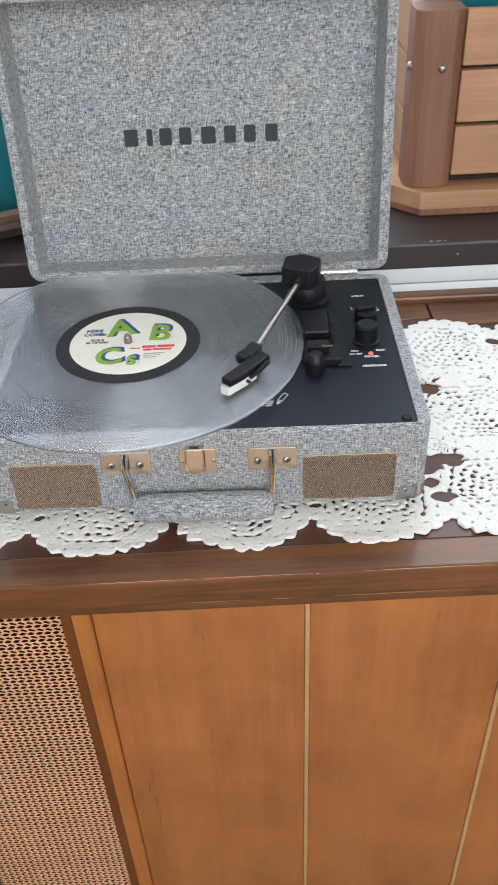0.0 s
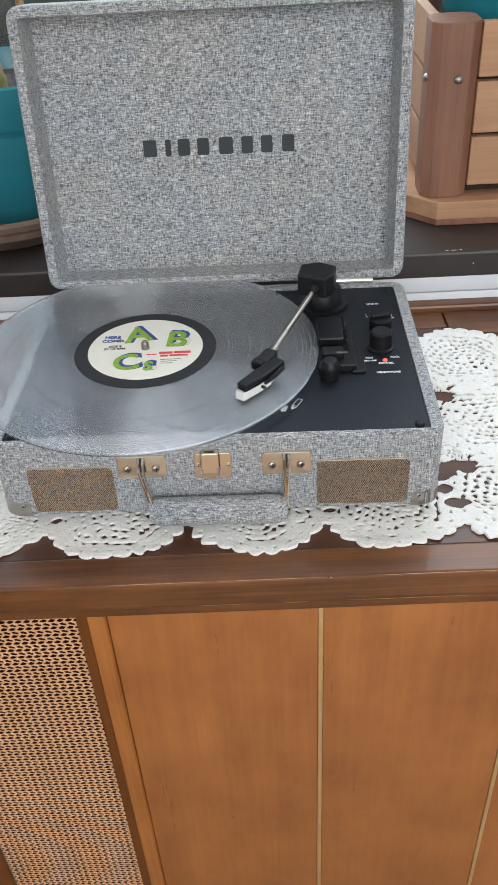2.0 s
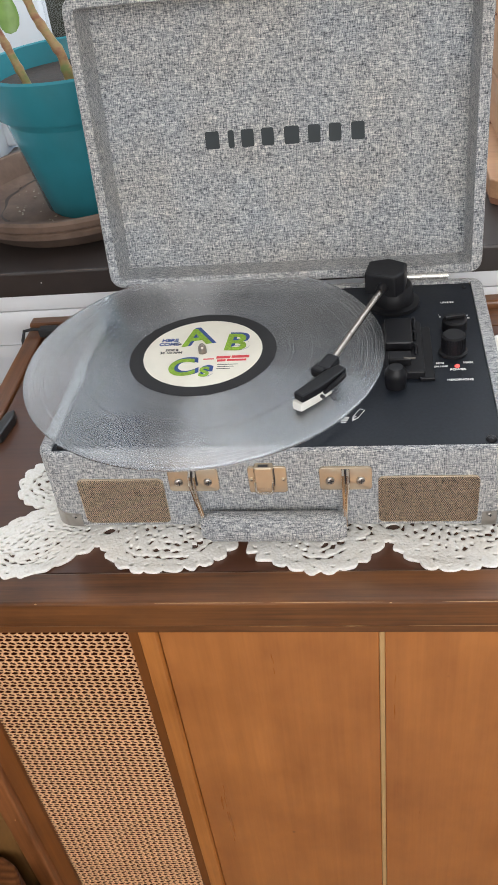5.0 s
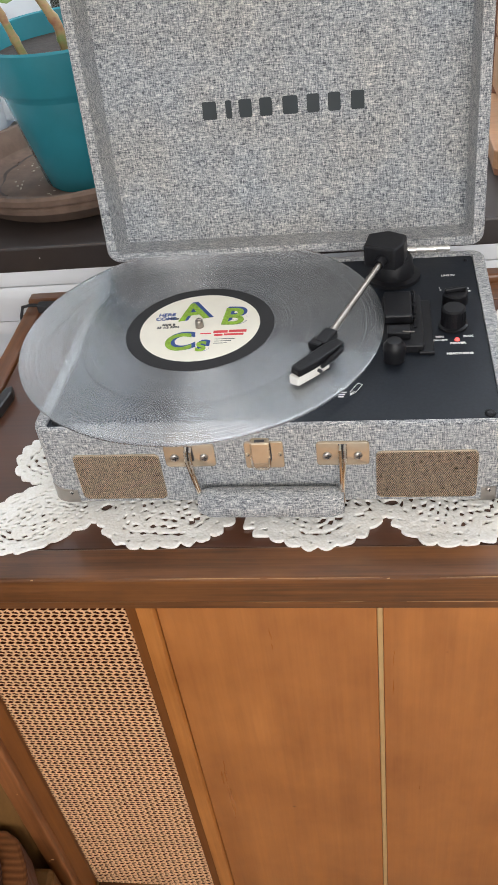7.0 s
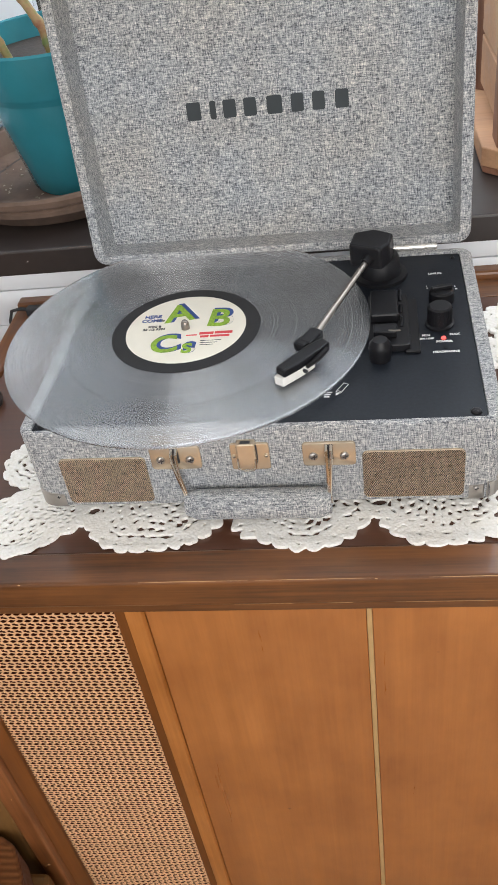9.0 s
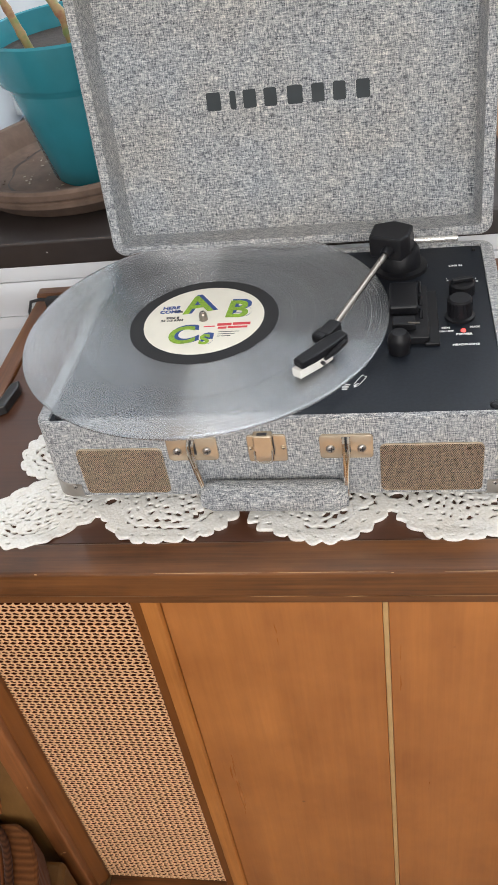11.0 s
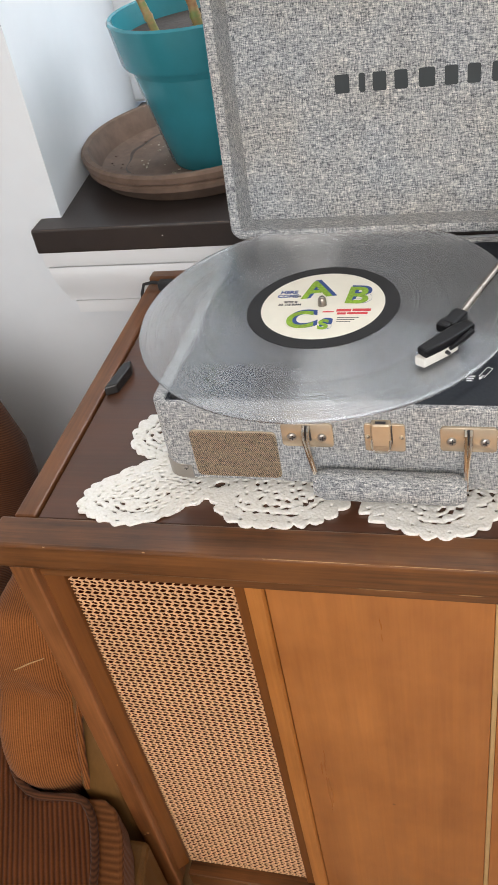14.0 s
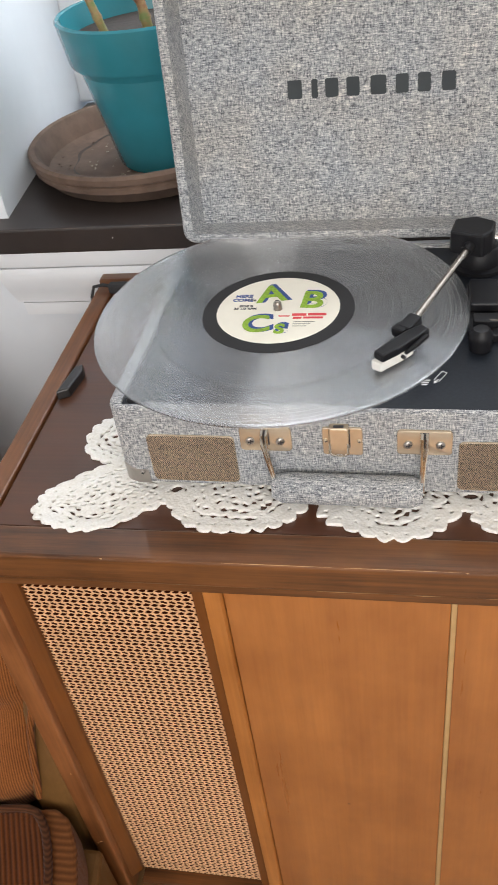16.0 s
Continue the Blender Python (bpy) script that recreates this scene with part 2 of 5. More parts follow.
GOLD = plain("gold_strip", (0.70, 0.50, 0.25), 0.4, 0.6)
CANE = plain("cane_weave", (0.715, 0.412, 0.222), 0.5, vary=0.28, scale=260, spec=0.35)
CANE_BACK = plain("speaker_cloth", (0.045, 0.010, 0.004), 0.9, spec=0.03)
LACE, nt_l, bs_l = nodes_of("white_cotton")
stitch = add_node(nt_l, "ShaderNodeTexVoronoi", Scale=460.0)
nt_l.links.new(coords(nt_l, (1, 1, 0.3)), stitch.inputs["Vector"])
yarn = noise_tex(nt_l, coords(nt_l), 30, 3)
nt_l.links.new(mix(nt_l, 1.0, ramp(nt_l, yarn, [(0.3, (0.87, 0.845, 0.795)), (0.7, (0.92, 0.91, 0.885))]), ramp(nt_l, stitch.outputs["Distance"], [(0.3, (1, 1, 1)), (0.8, (0.92, 0.91, 0.89))]), "MULTIPLY"), bs_l.inputs["Base Color"])
bs_l.inputs["Roughness"].default_value = 0.9
bump(nt_l, bs_l, math_node(nt_l, "SUBTRACT", 1.0, stitch.outputs["Distance"]), 0.35, 0.0010)
WALL = plain("white_wall_paint", (0.735, 0.775, 0.820), 0.6, vary=0.02, scale=30, rel=0.08)
TRIM = plain("white_gloss_trim", (0.77, 0.795, 0.825), 0.35, vary=0.02, scale=20)
SILL = plain("dark_brown_sill", (0.030, 0.023, 0.021), 0.4, vary=0.2, scale=40, rel=0.1)
TEAL = plain("teal_glaze", (0.026, 0.195, 0.240), 0.22, vary=0.1, scale=25, rel=0.02)
CLAY = plain("brown_clay", (0.125, 0.080, 0.058), 0.75, vary=0.38, scale=55, rel=0.3)
SOIL = plain("potting_soil", (0.03, 0.02, 0.015), 0.95, vary=0.5, scale=150, rel=0.9)
BOX_DARK = wood("redwood_post", (0.16, 0.072, 0.042), (0.33, 0.150, 0.088), "z", 0.6, 1.3, 0.0)
BOX_LIGHT = wood("cedar_slat", (0.33, 0.165, 0.082), (0.56, 0.315, 0.175), "x", 0.6, 1.0, 0.0)
# One brown corduroy; how lit each part looks is put into its colour.
CORD_ARM = corduroy("lit_corduroy", (0.080, 0.022, 0.005), (0.375, 0.134, 0.038), 0, 0.0027, 0.35, 0.20)
CORD_SEAT = corduroy("shaded_corduroy", (0.036, 0.0105, 0.0026), (0.165, 0.050, 0.0135), 0, 0.0060, 0.6, 0.45)
CORD_BACK = corduroy("dim_corduroy", (0.034, 0.013, 0.006), (0.115, 0.043, 0.018), 2, 0.0030, 0.3, 0.5)
CORD_BAND = corduroy("half_lit_corduroy", (0.095, 0.034, 0.010), (0.190, 0.070, 0.022), 2, 0.0042, 0.3, 0.6)
CHAIR_WOOD = wood("olive_chair_wood", (0.090, 0.042, 0.011), (0.20, 0.098, 0.030), "z", 0.4, 0.8, 0.1)
FLOOR_WOOD = wood("oak_floor", (0.22, 0.12, 0.05), (0.36, 0.20, 0.09), "y", 0.4)
CEIL = plain("ceiling_paint", (0.8, 0.8, 0.79), 0.8, vary=0.02)
STEM, nt_s, bs_s = nodes_of("jointed_stem")
nt_s.links.new(ramp(nt_s, noise_tex(nt_s, coords(nt_s, (40, 40, 70)), 1.0, 3), [(0.35, (0.22, 0.07, 0.035)), (0.5, (0.32, 0.20, 0.085)), (0.65, (0.17, 0.20, 0.06))]), bs_s.inputs["Base Color"])
bs_s.inputs["Roughness"].default_value = 0.5
LEAF = plain("jade_leaf", (0.16, 0.28, 0.06), 0.4, vary=0.3, scale=60)


# ---- mesh helpers ----
def part(name, bm, material, parent=None, label="", smooth=False):
    me = bpy.data.meshes.new(name)
    bm.normal_update()
    bm.to_mesh(me)
    bm.free()
    me.materials.append(material)
    if smooth:
        for q in me.polygons:
            q.use_smooth = True
        me.set_sharp_from_angle(angle=radians(38))
    ob = new(name, me)
    if parent:
        ob.parent = parent
    if label:
        ob["label"] = label
    return ob


def thing(name, label, category, group="", m=None):
    ob = new(name)
    ob.empty_display_size = 0.03
    if m is not None:
        ob.matrix_world = m
    return tagged(ob, label, category, group)


def structure(ob, label, category="structure"):
    return tagged(ob, label, category, kind="structure")


def add_box(bm, x0, x1, y0, y1, z0, z1, bev=0.0, seg=2, m=None):
    r = bmesh.ops.create_cube(bm, size=1)
    vs = r["verts"]
    for v in vs:
        v.co = Vector(((x0 + x1) / 2 + v.co.x * (x1 - x0), (y0 + y1) / 2 + v.co.y * (y1 - y0), (z0 + z1) / 2 + v.co.z * (z1 - z0)))
    if m is not None:
        bmesh.ops.transform(bm, matrix=m, verts=vs)
    if bev:
        es = list({e for v in vs for e in v.link_edges})
        bmesh.ops.bevel(bm, geom=es, offset=bev, segments=seg, profile=0.5, affect="EDGES")
    return bm


def box(*a, **k):
    return add_box(bmesh.new(), *a, **k)


def add_cyl(bm, r0, r1, z0, z1, seg=32, m=None, bev=0.0):
    r = bmesh.ops.create_cone(bm, cap_ends=True, segments=seg, radius1=r0, radius2=r1, depth=z1 - z0)
    vs = r["verts"]
    bmesh.ops.translate(bm, vec=(0, 0, (z0 + z1) / 2), verts=vs)
    if bev:
        es = [e for e in {e for v in vs for e in v.link_edges} if abs(e.verts[0].co.z - e.verts[1].co.z) < 1e-6]
        vs = list({v for v in vs})
        res = bmesh.ops.bevel(bm, geom=es, offset=bev, segments=2, profile=0.5, affect="EDGES")
        vs = list({v for v in vs if v.is_valid} | set(res["verts"]))
    if m is not None:
        bmesh.ops.transform(bm, matrix=m, verts=vs)
    return bm


def cyl(*a, **k):
    return add_cyl(bmesh.new(), *a, **k)


def prism(outline, z0, z1, m=None, bev=0.0, bm=None):
    """A plan outline of (x, y) drawn up from z0 to z1."""
    bm = bm or bmesh.new()
    lo = [bm.verts.new((x, y, z0)) for x, y in outline]
    hi = [bm.verts.new((x, y, z1)) for x, y in outline]
    n = len(outline)
    fs = [bm.faces.new(lo[::-1]), bm.faces.new(hi)] + [bm.faces.new((lo[i], lo[(i + 1) % n], hi[(i + 1) % n], hi[i])) for i in range(n)]
    vs = lo + hi
    if m is not None:
        bmesh.ops.transform(bm, matrix=m, verts=vs)
    bmesh.ops.recalc_face_normals(bm, faces=fs)
    if bev:
        bmesh.ops.bevel(bm, geom=list({e for f in fs for e in f.edges}), offset=bev, segments=2, profile=0.5, affect="EDGES")
    return bm


def rounded(x0, x1, y0, y1, r, seg=6):
    pts = []
    for cx, cy, a0 in ((x1 - r, y1 - r, 0), (x0 + r, y1 - r, 90), (x0 + r, y0 + r, 180), (x1 - r, y0 + r, 270)):
        for k in range(seg + 1):
            a = radians(a0 + 90 * k / seg)
            pts.append((cx + r * math.cos(a), cy + r * math.sin(a)))
    return pts


def lathe(profile, seg=64, m=None):
    """A turned body from (radius, height) pairs."""
    bm = bmesh.new()
    rings = []
    for r, z in profile:
        if r < 1e-6:
            rings.append([bm.verts.new((0, 0, z))])
        else:
            rings.append([bm.verts.new((r * math.cos(2 * math.pi * k / seg), r * math.sin(2 * math.pi * k / seg), z)) for k in range(seg)])
    for a, b in zip(rings, rings[1:]):
        for k in range(seg):
            j = (k + 1) % seg
            if len(a) == 1:
                bm.faces.new((a[0], b[j], b[k]))
            elif len(b) == 1:
                bm.faces.new((a[k], a[j], b[0]))
            else:
                bm.faces.new((a[k], a[j], b[j], b[k]))
    bmesh.ops.recalc_face_normals(bm, faces=bm.faces)
    if m is not None:
        bm.transform(m)
    return bm


def tube(points, radius, seg=10, flat=1.0, bm=None):
    """A round rod along points; radius may be a list."""
    bm = bm or bmesh.new()
    pts = [Vector(p) for p in points]
    rings = []
    for i, p in enumerate(pts):
        d = (pts[min(i + 1, len(pts) - 1)] - pts[max(i - 1, 0)]).normalized()
        s = d.cross(Vector((0, 0, 1)))
        s = Vector((1, 0, 0)) if s.length < 1e-4 else s.normalized()
        u = s.cross(d)
        r = radius[i] if isinstance(radius, (list, tuple)) else radius
        rings.append([bm.verts.new(p + (s * math.cos(2 * math.pi * k / seg) + u * flat * math.sin(2 * math.pi * k / seg)) * r) for k in range(seg)])
    for a, b in zip(rings, rings[1:]):
        for k in range(seg):
            bm.faces.new((a[k], a[(k + 1) % seg], b[(k + 1) % seg], b[k]))
    bm.faces.new(rings[0][::-1])
    bm.faces.new(rings[-1])
    bmesh.ops.recalc_face_normals(bm, faces=bm.faces)
    return bm


def letters(text, size, material, parent, m, name="lettering", thick=0.00015, bold=0.0, label=""):
    cu = bpy.data.curves.new(name, "FONT")
    cu.body, cu.size, cu.extrude, cu.offset = text, size, thick, bold
    cu.align_x, cu.align_y = "CENTER", "CENTER"
    tmp = new(name + "_tmp", cu)
    bpy.context.view_layer.update()
    me = bpy.data.meshes.new_from_object(tmp.evaluated_get(bpy.context.evaluated_depsgraph_get()))
    bpy.data.objects.remove(tmp)
    bpy.data.curves.remove(cu)
    me.transform(m)
    me.name = name
    me.materials.clear()
    me.materials.append(material)
    ob = new(name, me)
    ob.parent = parent
    if label:
        ob["label"] = label
    return ob


# ---- room ----
WX0, WX1, WY0, WY1, WH = -1.7, 2.2, -2.0, 0.375, 2.5
OX0, OX1, OZ0, OZ1 = -0.405, 1.15, 0.785, 2.05
structure(part("floor", box(WX0 - 0.2, WX1 + 0.2, WY0 - 0.2, 0.9, -0.05, 0), FLOOR_WOOD), "brown oak floor boards", "floor")
structure(part("ceiling", box(WX0 - 0.2, WX1 + 0.2, WY0 - 0.2, 0.9, WH, WH + 0.1), CEIL), "plain white ceiling", "ceiling")
bm = bmesh.new()
for b in ((OX1, WX1, 0, WH), (OX0 - 0.045, OX1, 0, OZ0), (OX0 - 0.045, OX1, OZ1, WH)):
    add_box(bm, b[0], b[1], WY1, 0.85, b[2], b[3])
# the left side of the recess is splayed
for z0, z1 in ((OZ0, OZ1),):
    prism([(WX0, WY1), (OX0, WY1), (OX0 - 0.045, 0.85), (WX0, 0.85)], z0, z1, bm=bm)
add_box(bm, WX0, OX0 - 0.045, WY1, 0.85, 0, OZ0)
add_box(bm, WX0, OX0 - 0.045, WY1, 0.85, OZ1, WH)
structure(part("wall_north", bm, WALL), "white painted wall with a deep window recess", "wall")
structure(part("wall_west", box(WX0 - 0.15, WX0, WY0, 0.85, 0, WH), WALL), "plain white painted wall", "wall")
structure(part("wall_east", box(WX1, WX1 + 0.15, WY0, 0.85, 0, WH), WALL), "plain white painted wall", "wall")
bm = bmesh.new()
for b in ((WX0, -0.65, 0, WH), (1.35, WX1, 0, WH), (-0.65, 1.35, 0, 1.05), (-0.65, 1.35, 2.45, WH)):
    add_box(bm, b[0], b[1], WY0 - 0.15, WY0, b[2], b[3])
structure(part("wall_south", bm, WALL), "white painted wall with a window opening", "wall")

# window in the recess
win = thing("window_1", "white framed window above the deep sill", "window", m=pose(0, 0, 0))
win["kind"] = "structure"
for x0, x1, z0, z1 in ((OX0 - 0.038, OX1, OZ0 + 0.03, OZ0 + 0.09), (OX0 - 0.038, OX1, OZ1 - 0.06, OZ1), (OX0 - 0.038, OX0 + 0.06, OZ0 + 0.09, OZ1 - 0.06), (OX1 - 0.06, OX1, OZ0 + 0.09, OZ1 - 0.06), (0.36, 0.41, OZ0 + 0.09, OZ1 - 0.06)):
    part("window_frame", box(x0, x1, 0.76, 0.80, z0, z1, bev=0.004), TRIM, win)

GLASS, nt_g, bs_g = nodes_of("window_glass")
bs_g.inputs["Transmission Weight"].default_value, bs_g.inputs["Roughness"].default_value, bs_g.inputs["IOR"].default_value = 1.0, 0.0, 1.45
for x0, x1 in ((OX0 + 0.06, 0.36), (0.41, OX1 - 0.06)):
    pane = part("pane", box(x0, x1, 0.778, 0.782, OZ0 + 0.09, OZ1 - 0.06), GLASS, win)
    pane.visible_shadow = False

# sill and the moulding under it
ZS = T + 0.0654
structure(part("window_sill", box(-0.4322, 1.19, 0.3445, 0.76, ZS - 0.0296, ZS, bev=0.0025), SILL), "dark brown painted window sill board", "sill")
sill_board = bpy.data.objects["window_sill"]
rnd = random.Random(21)
x = -0.42
while x < 0.60:
    w = rnd.uniform(0.02, 0.10)
    part("worn_edge", tube([(x, 0.3452, ZS - 0.0006), (x + w * 0.5, 0.3451, ZS - 0.0007), (x + w, 0.3452, ZS - 0.0006)], [0.00006, rnd.uniform(0.00016, 0.0003), 0.00006], 6), CLAY, sill_board, "brown rubbed edge")
    x += w + rnd.uniform(0.0, 0.05)
for x, y, w in ((0.2455, 0.3500, 0.0030), (0.2520, 0.3496, 0.0055), (0.2610, 0.3503, 0.0022)):
    part("scratch", box(x, x + w, y, y + 0.0008, ZS - 0.0002, ZS + 0.0003), PRINT, sill_board, "small pale scratch")
for x, z in ((0.2753, -0.0130), (-0.2760, -0.0125)):
    part("chip", box(x, x + 0.0014, 0.3440, 0.3450, ZS + z - 0.001, ZS + z, bev=0.0002), PRINT, sill_board, "small pale chip")


def moulding(x0, x1, prof):
    bm = bmesh.new()
    ends = []
    for x in (x0, x1):
        ends.append([bm.verts.new((x + (q[2] if x == x0 else -q[2]), q[0], q[1])) for q in prof])
    n = len(prof)
    for i in range(n):
        bm.faces.new((ends[0][i], ends[0][(i + 1) % n], ends[1][(i + 1) % n], ends[1][i]))
    bm.faces.new(ends[0][::-1])
    bm.faces.new(ends[1])
    bmesh.ops.recalc_face_normals(bm, faces=bm.faces)
    return bm
zb = ZS - 0.0296
structure(part("sill_moulding", moulding(-0.4285, 1.18, [
    (0.375, zb, 0.0), (0.3470, zb, 0.0), (0.3470, zb - 0.0172, 0.0), (0.3475, zb - 0.0180, 0.0005), (0.3580, zb - 0.0184, 0.002), (0.3580, zb - 0.0206, 0.002), (0.3500, zb - 0.0210, 0.001), (0.3495, zb - 0.0218, 0.001), (0.3505, zb - 0.036, 0.003), (0.3550, zb - 0.052, 0.006),
    (0.3610, zb - 0.0680, 0.010), (0.3610, zb - 0.0705, 0.010), (0.3715, zb - 0.0709, 0.012), (0.3715, zb - 0.0731, 0.012), (0.3640, zb - 0.0735, 0.015), (0.3640, zb - 0.0895, 0.016), (0.375, zb - 0.0912, 0.016)]), TRIM, smooth=True), "white moulded apron under the sill", "trim")

# ---- console ----
CX0, CX1, CYF, CYB = -0.3005, 1.12, -0.0669, 0.356
console = thing("console_cabinet", "brown walnut stereo console with woven cane grilles", "cabinet", m=pose(0, 0, T))
part("front_rail", box(CX0 - 0.0110, CX1, CYF, -0.0356, -0.0275, 0, bev=0.0022), RAIL_WOOD, console)
# Pale lines along the worn rail edges, with the edge highlight put into their colour.
rnd = random.Random(11)
x = CX0 + 0.004
while x < 0.62:
    w = rnd.uniform(0.006, 0.10)
    if rnd.random() < (0.35 if x < -0.12 else 0.75):
        thin = rnd.uniform(0.00020, 0.00036)
        part("worn_edge", tube([(x, CYF + 0.0006, -0.0007), (x + w * 0.3, CYF + 0.0006, -0.0006), (x + w * 0.7, CYF + 0.0006, -0.0006), (x + w, CYF + 0.0006, -0.0007)], [0.00006, thin, thin * 0.8, 0.00006], 6), BARE, console, "pale worn edge with its highlight put into the colour")
    x += w + rnd.uniform(0.002, 0.04)
x = -0.02
while x < 0.60:
    w = rnd.uniform(0.01, 0.12)
    part("worn_edge", tube([(x, CYF + 0.0006, -0.0269), (x + w * 0.4, CYF + 0.0006, -0.0270), (x + w, CYF + 0.0006, -0.0269)], [0.00006, rnd.uniform(0.00012, 0.0003), 0.00006], 6), BARE, console)
    x += w + rnd.uniform(0.01, 0.06)
for x, z in ((-0.1795, -0.0006), (-0.262, -0.0008), (0.083, -0.0008), (0.318, -0.0006)):
    part("chip", box(x, x + 0.0022, CYF + 0.0003, CYF + 0.0012, z - 0.0012, z, bev=0.0004), BARE, console, "small pale chip in the edge")
part("side_rail", box(CX0, -0.2815, -0.0352, 0.335, -0.0275, 0, bev=0.0018), SIDE_WOOD, console)
part("side_rail", box(CX1 - 0.019, CX1, -0.0352, 0.335, -0.0275, 0, bev=0.0018), SIDE_WOOD, console)
part("back_rail", box(CX0, CX1, 0.3353, CYB, -0.0275, 0.006, bev=0.003), RAIL_WOOD, console)
part("lid_panel", box(-0.2795, 0.2435, -0.0345, 0.300, -0.02, -0.002, bev=0.0008), TOP_WOOD, console, "dark brown lacquered top")
part("lid_panel", box(0.2455, CX1 - 0.021, -0.0345, 0.285, -0.02, -0.002, bev=0.0008), TOP_WOOD, console, "dark brown lacquered top")
part("hinge_rail", box(-0.2795, 0.2435, 0.302, 0.3345, -0.02, -0.002, bev=0.0008), RAIL_WOOD, console)
part("hinge_rail", box(0.2455, CX1 - 0.021, 0.287, 0.3345, -0.02, -0.002, bev=0.0008), RAIL_WOOD, console)
part("carcass", box(CX0 + 0.004, CX1 - 0.004, -0.03, CYB - 0.002, -0.61, -0.0285), STILE_WOOD, console)
ZB = -0.5873
part("stile", prism([(CX0 - 0.0105, -0.0305), (CX0 - 0.0105, CYF + 0.016), (CX0 - 0.0010, CYF + 0.002), (-0.2830, CYF + 0.002), (-0.2815, CYF + 0.0035), (-0.2815, -0.0305)], -0.615, -0.028, bev=0.0008), STILE_WOOD, console)
for x, z, w in ((-0.2935, -0.478, 0.0030), (-0.2975, -0.482, 0.0018), (-0.2900, -0.330, 0.0012)):
    part("chip", box(x, x + w, CYF + 0.0012, CYF + 0.0024, z - 0.0014, z, bev=0.0004), BARE, console, "small pale chip in the edge")
part("grille_frame", prism([(-0.2813, -0.0560), (-0.2700, -0.0470), (-0.2700, -0.0305), (-0.2813, -0.0305)], ZB, -0.0452, bev=0.0005), FRAME_WOOD, console, "brown strip beside the grille")
part("bottom_rail", box(-0.2683, 1.085, -0.060, -0.0305, -0.615, ZB, bev=0.0015), RAIL_WOOD, console)
part("shadow_strip", box(-0.2813, 1.085, -0.0575, -0.0305, -0.0450, -0.028), RAIL_WOOD, console)
part("post", prism([(-0.1123, -0.0490), (-0.1118, -0.0535), (-0.0985, -0.0535), (-0.0968, -0.0500), (-0.0968, -0.0305), (-0.1123, -0.0305)], ZB, -0.0452, bev=0.0008), POST_WOOD, console, "orange-brown upright post")
part("grille_frame", box(-0.1225, -0.1125, -0.0485, -0.0305, ZB, -0.0452, bev=0.0006), FRAME_WOOD, console, "brown strip beside the grille")
for x0, x1 in ((-0.0962, 0.0757), (0.0803, 0.2480), (0.2526, 0.4210), (0.4256, 0.5950)):
    part("front_panel", box(x0, x1, -0.0500, -0.0305, ZB, -0.0452, bev=0.0006), PANEL_WOOD, console, "warm orange-brown walnut panel")
for x in (0.078, 0.2503, 0.4233):
    part("gold_strip", box(x - 0.0021, x + 0.0021, -0.0512, -0.0305, ZB, -0.0475, bev=0.0006), GOLD, console, "thin golden strip between the panels")
part("post", prism([(0.5955, -0.0305), (0.5955, -0.0495), (0.597, -0.0535), (0.613, -0.0535), (0.623, -0.044), (0.623, -0.0305)], ZB, -0.0452, bev=0.0008), POST_WOOD, console)
part("stile", box(1.085, CX1 - 0.001, CYF + 0.002, -0.0305, -0.615, -0.028, bev=0.001), STILE_WOOD, console)
part("front_panel", box(0.6235, 1.0845, -0.045, -0.0305, ZB, -0.0452, bev=0.0006), CANE, console, "woven cane grille")
for x in (CX0 + 0.05, CX1 - 0.05):
    for y in (0.0, 0.3):
        part("leg", cyl(0.014, 0.021, -T, -0.6105, 20, m=pose(x, y, 0)), STILE_WOOD, console, smooth=True)

# ---- record player ----
PHI = math.degrees(-0.02)
player = thing("record_player", "open suitcase record player covered in grey tweed, on the lace runner", "record player", m=pose(0, 0, T, 0, 0, PHI))
BX, BD, BZ0, BZ = 0.1755, 0.2465, 0.0112, 0.0864


def shell(outer, inner, z0, z1, floor, foot=None):
    """A tray: an outer outline with a sunk inner outline, whose walls may slope in to a smaller foot."""
    bm = bmesh.new()
    rings = [[bm.verts.new((x, y, z)) for x, y in o] for o, z in ((outer, z0), (outer, z1), (inner, z1), (foot or inner, floor))]
    n = len(outer)
    for a, b in zip(rings, rings[1:]):
        for i in range(n):
            bm.faces.new((a[i], a[(i + 1) % n], b[(i + 1) % n], b[i]))
    bm.faces.new(rings[0][::-1])
    bm.faces.new(rings[-1])
    bmesh.ops.recalc_face_normals(bm, faces=bm.faces)
    es = [e for e in bm.edges if all(abs(v.co.z - z1) < 1e-6 for v in e.verts) and all(any(abs(v.co.x - x) + abs(v.co.y - y) < 1e-6 for x, y in outer) for v in e.verts)]
    es += [e for e in bm.edges if all(abs(v.co.z - z0) < 1e-6 for v in e.verts)]
    bmesh.ops.bevel(bm, geom=es, offset=0.0035, segments=3, profile=0.5, affect="EDGES")
    return bm



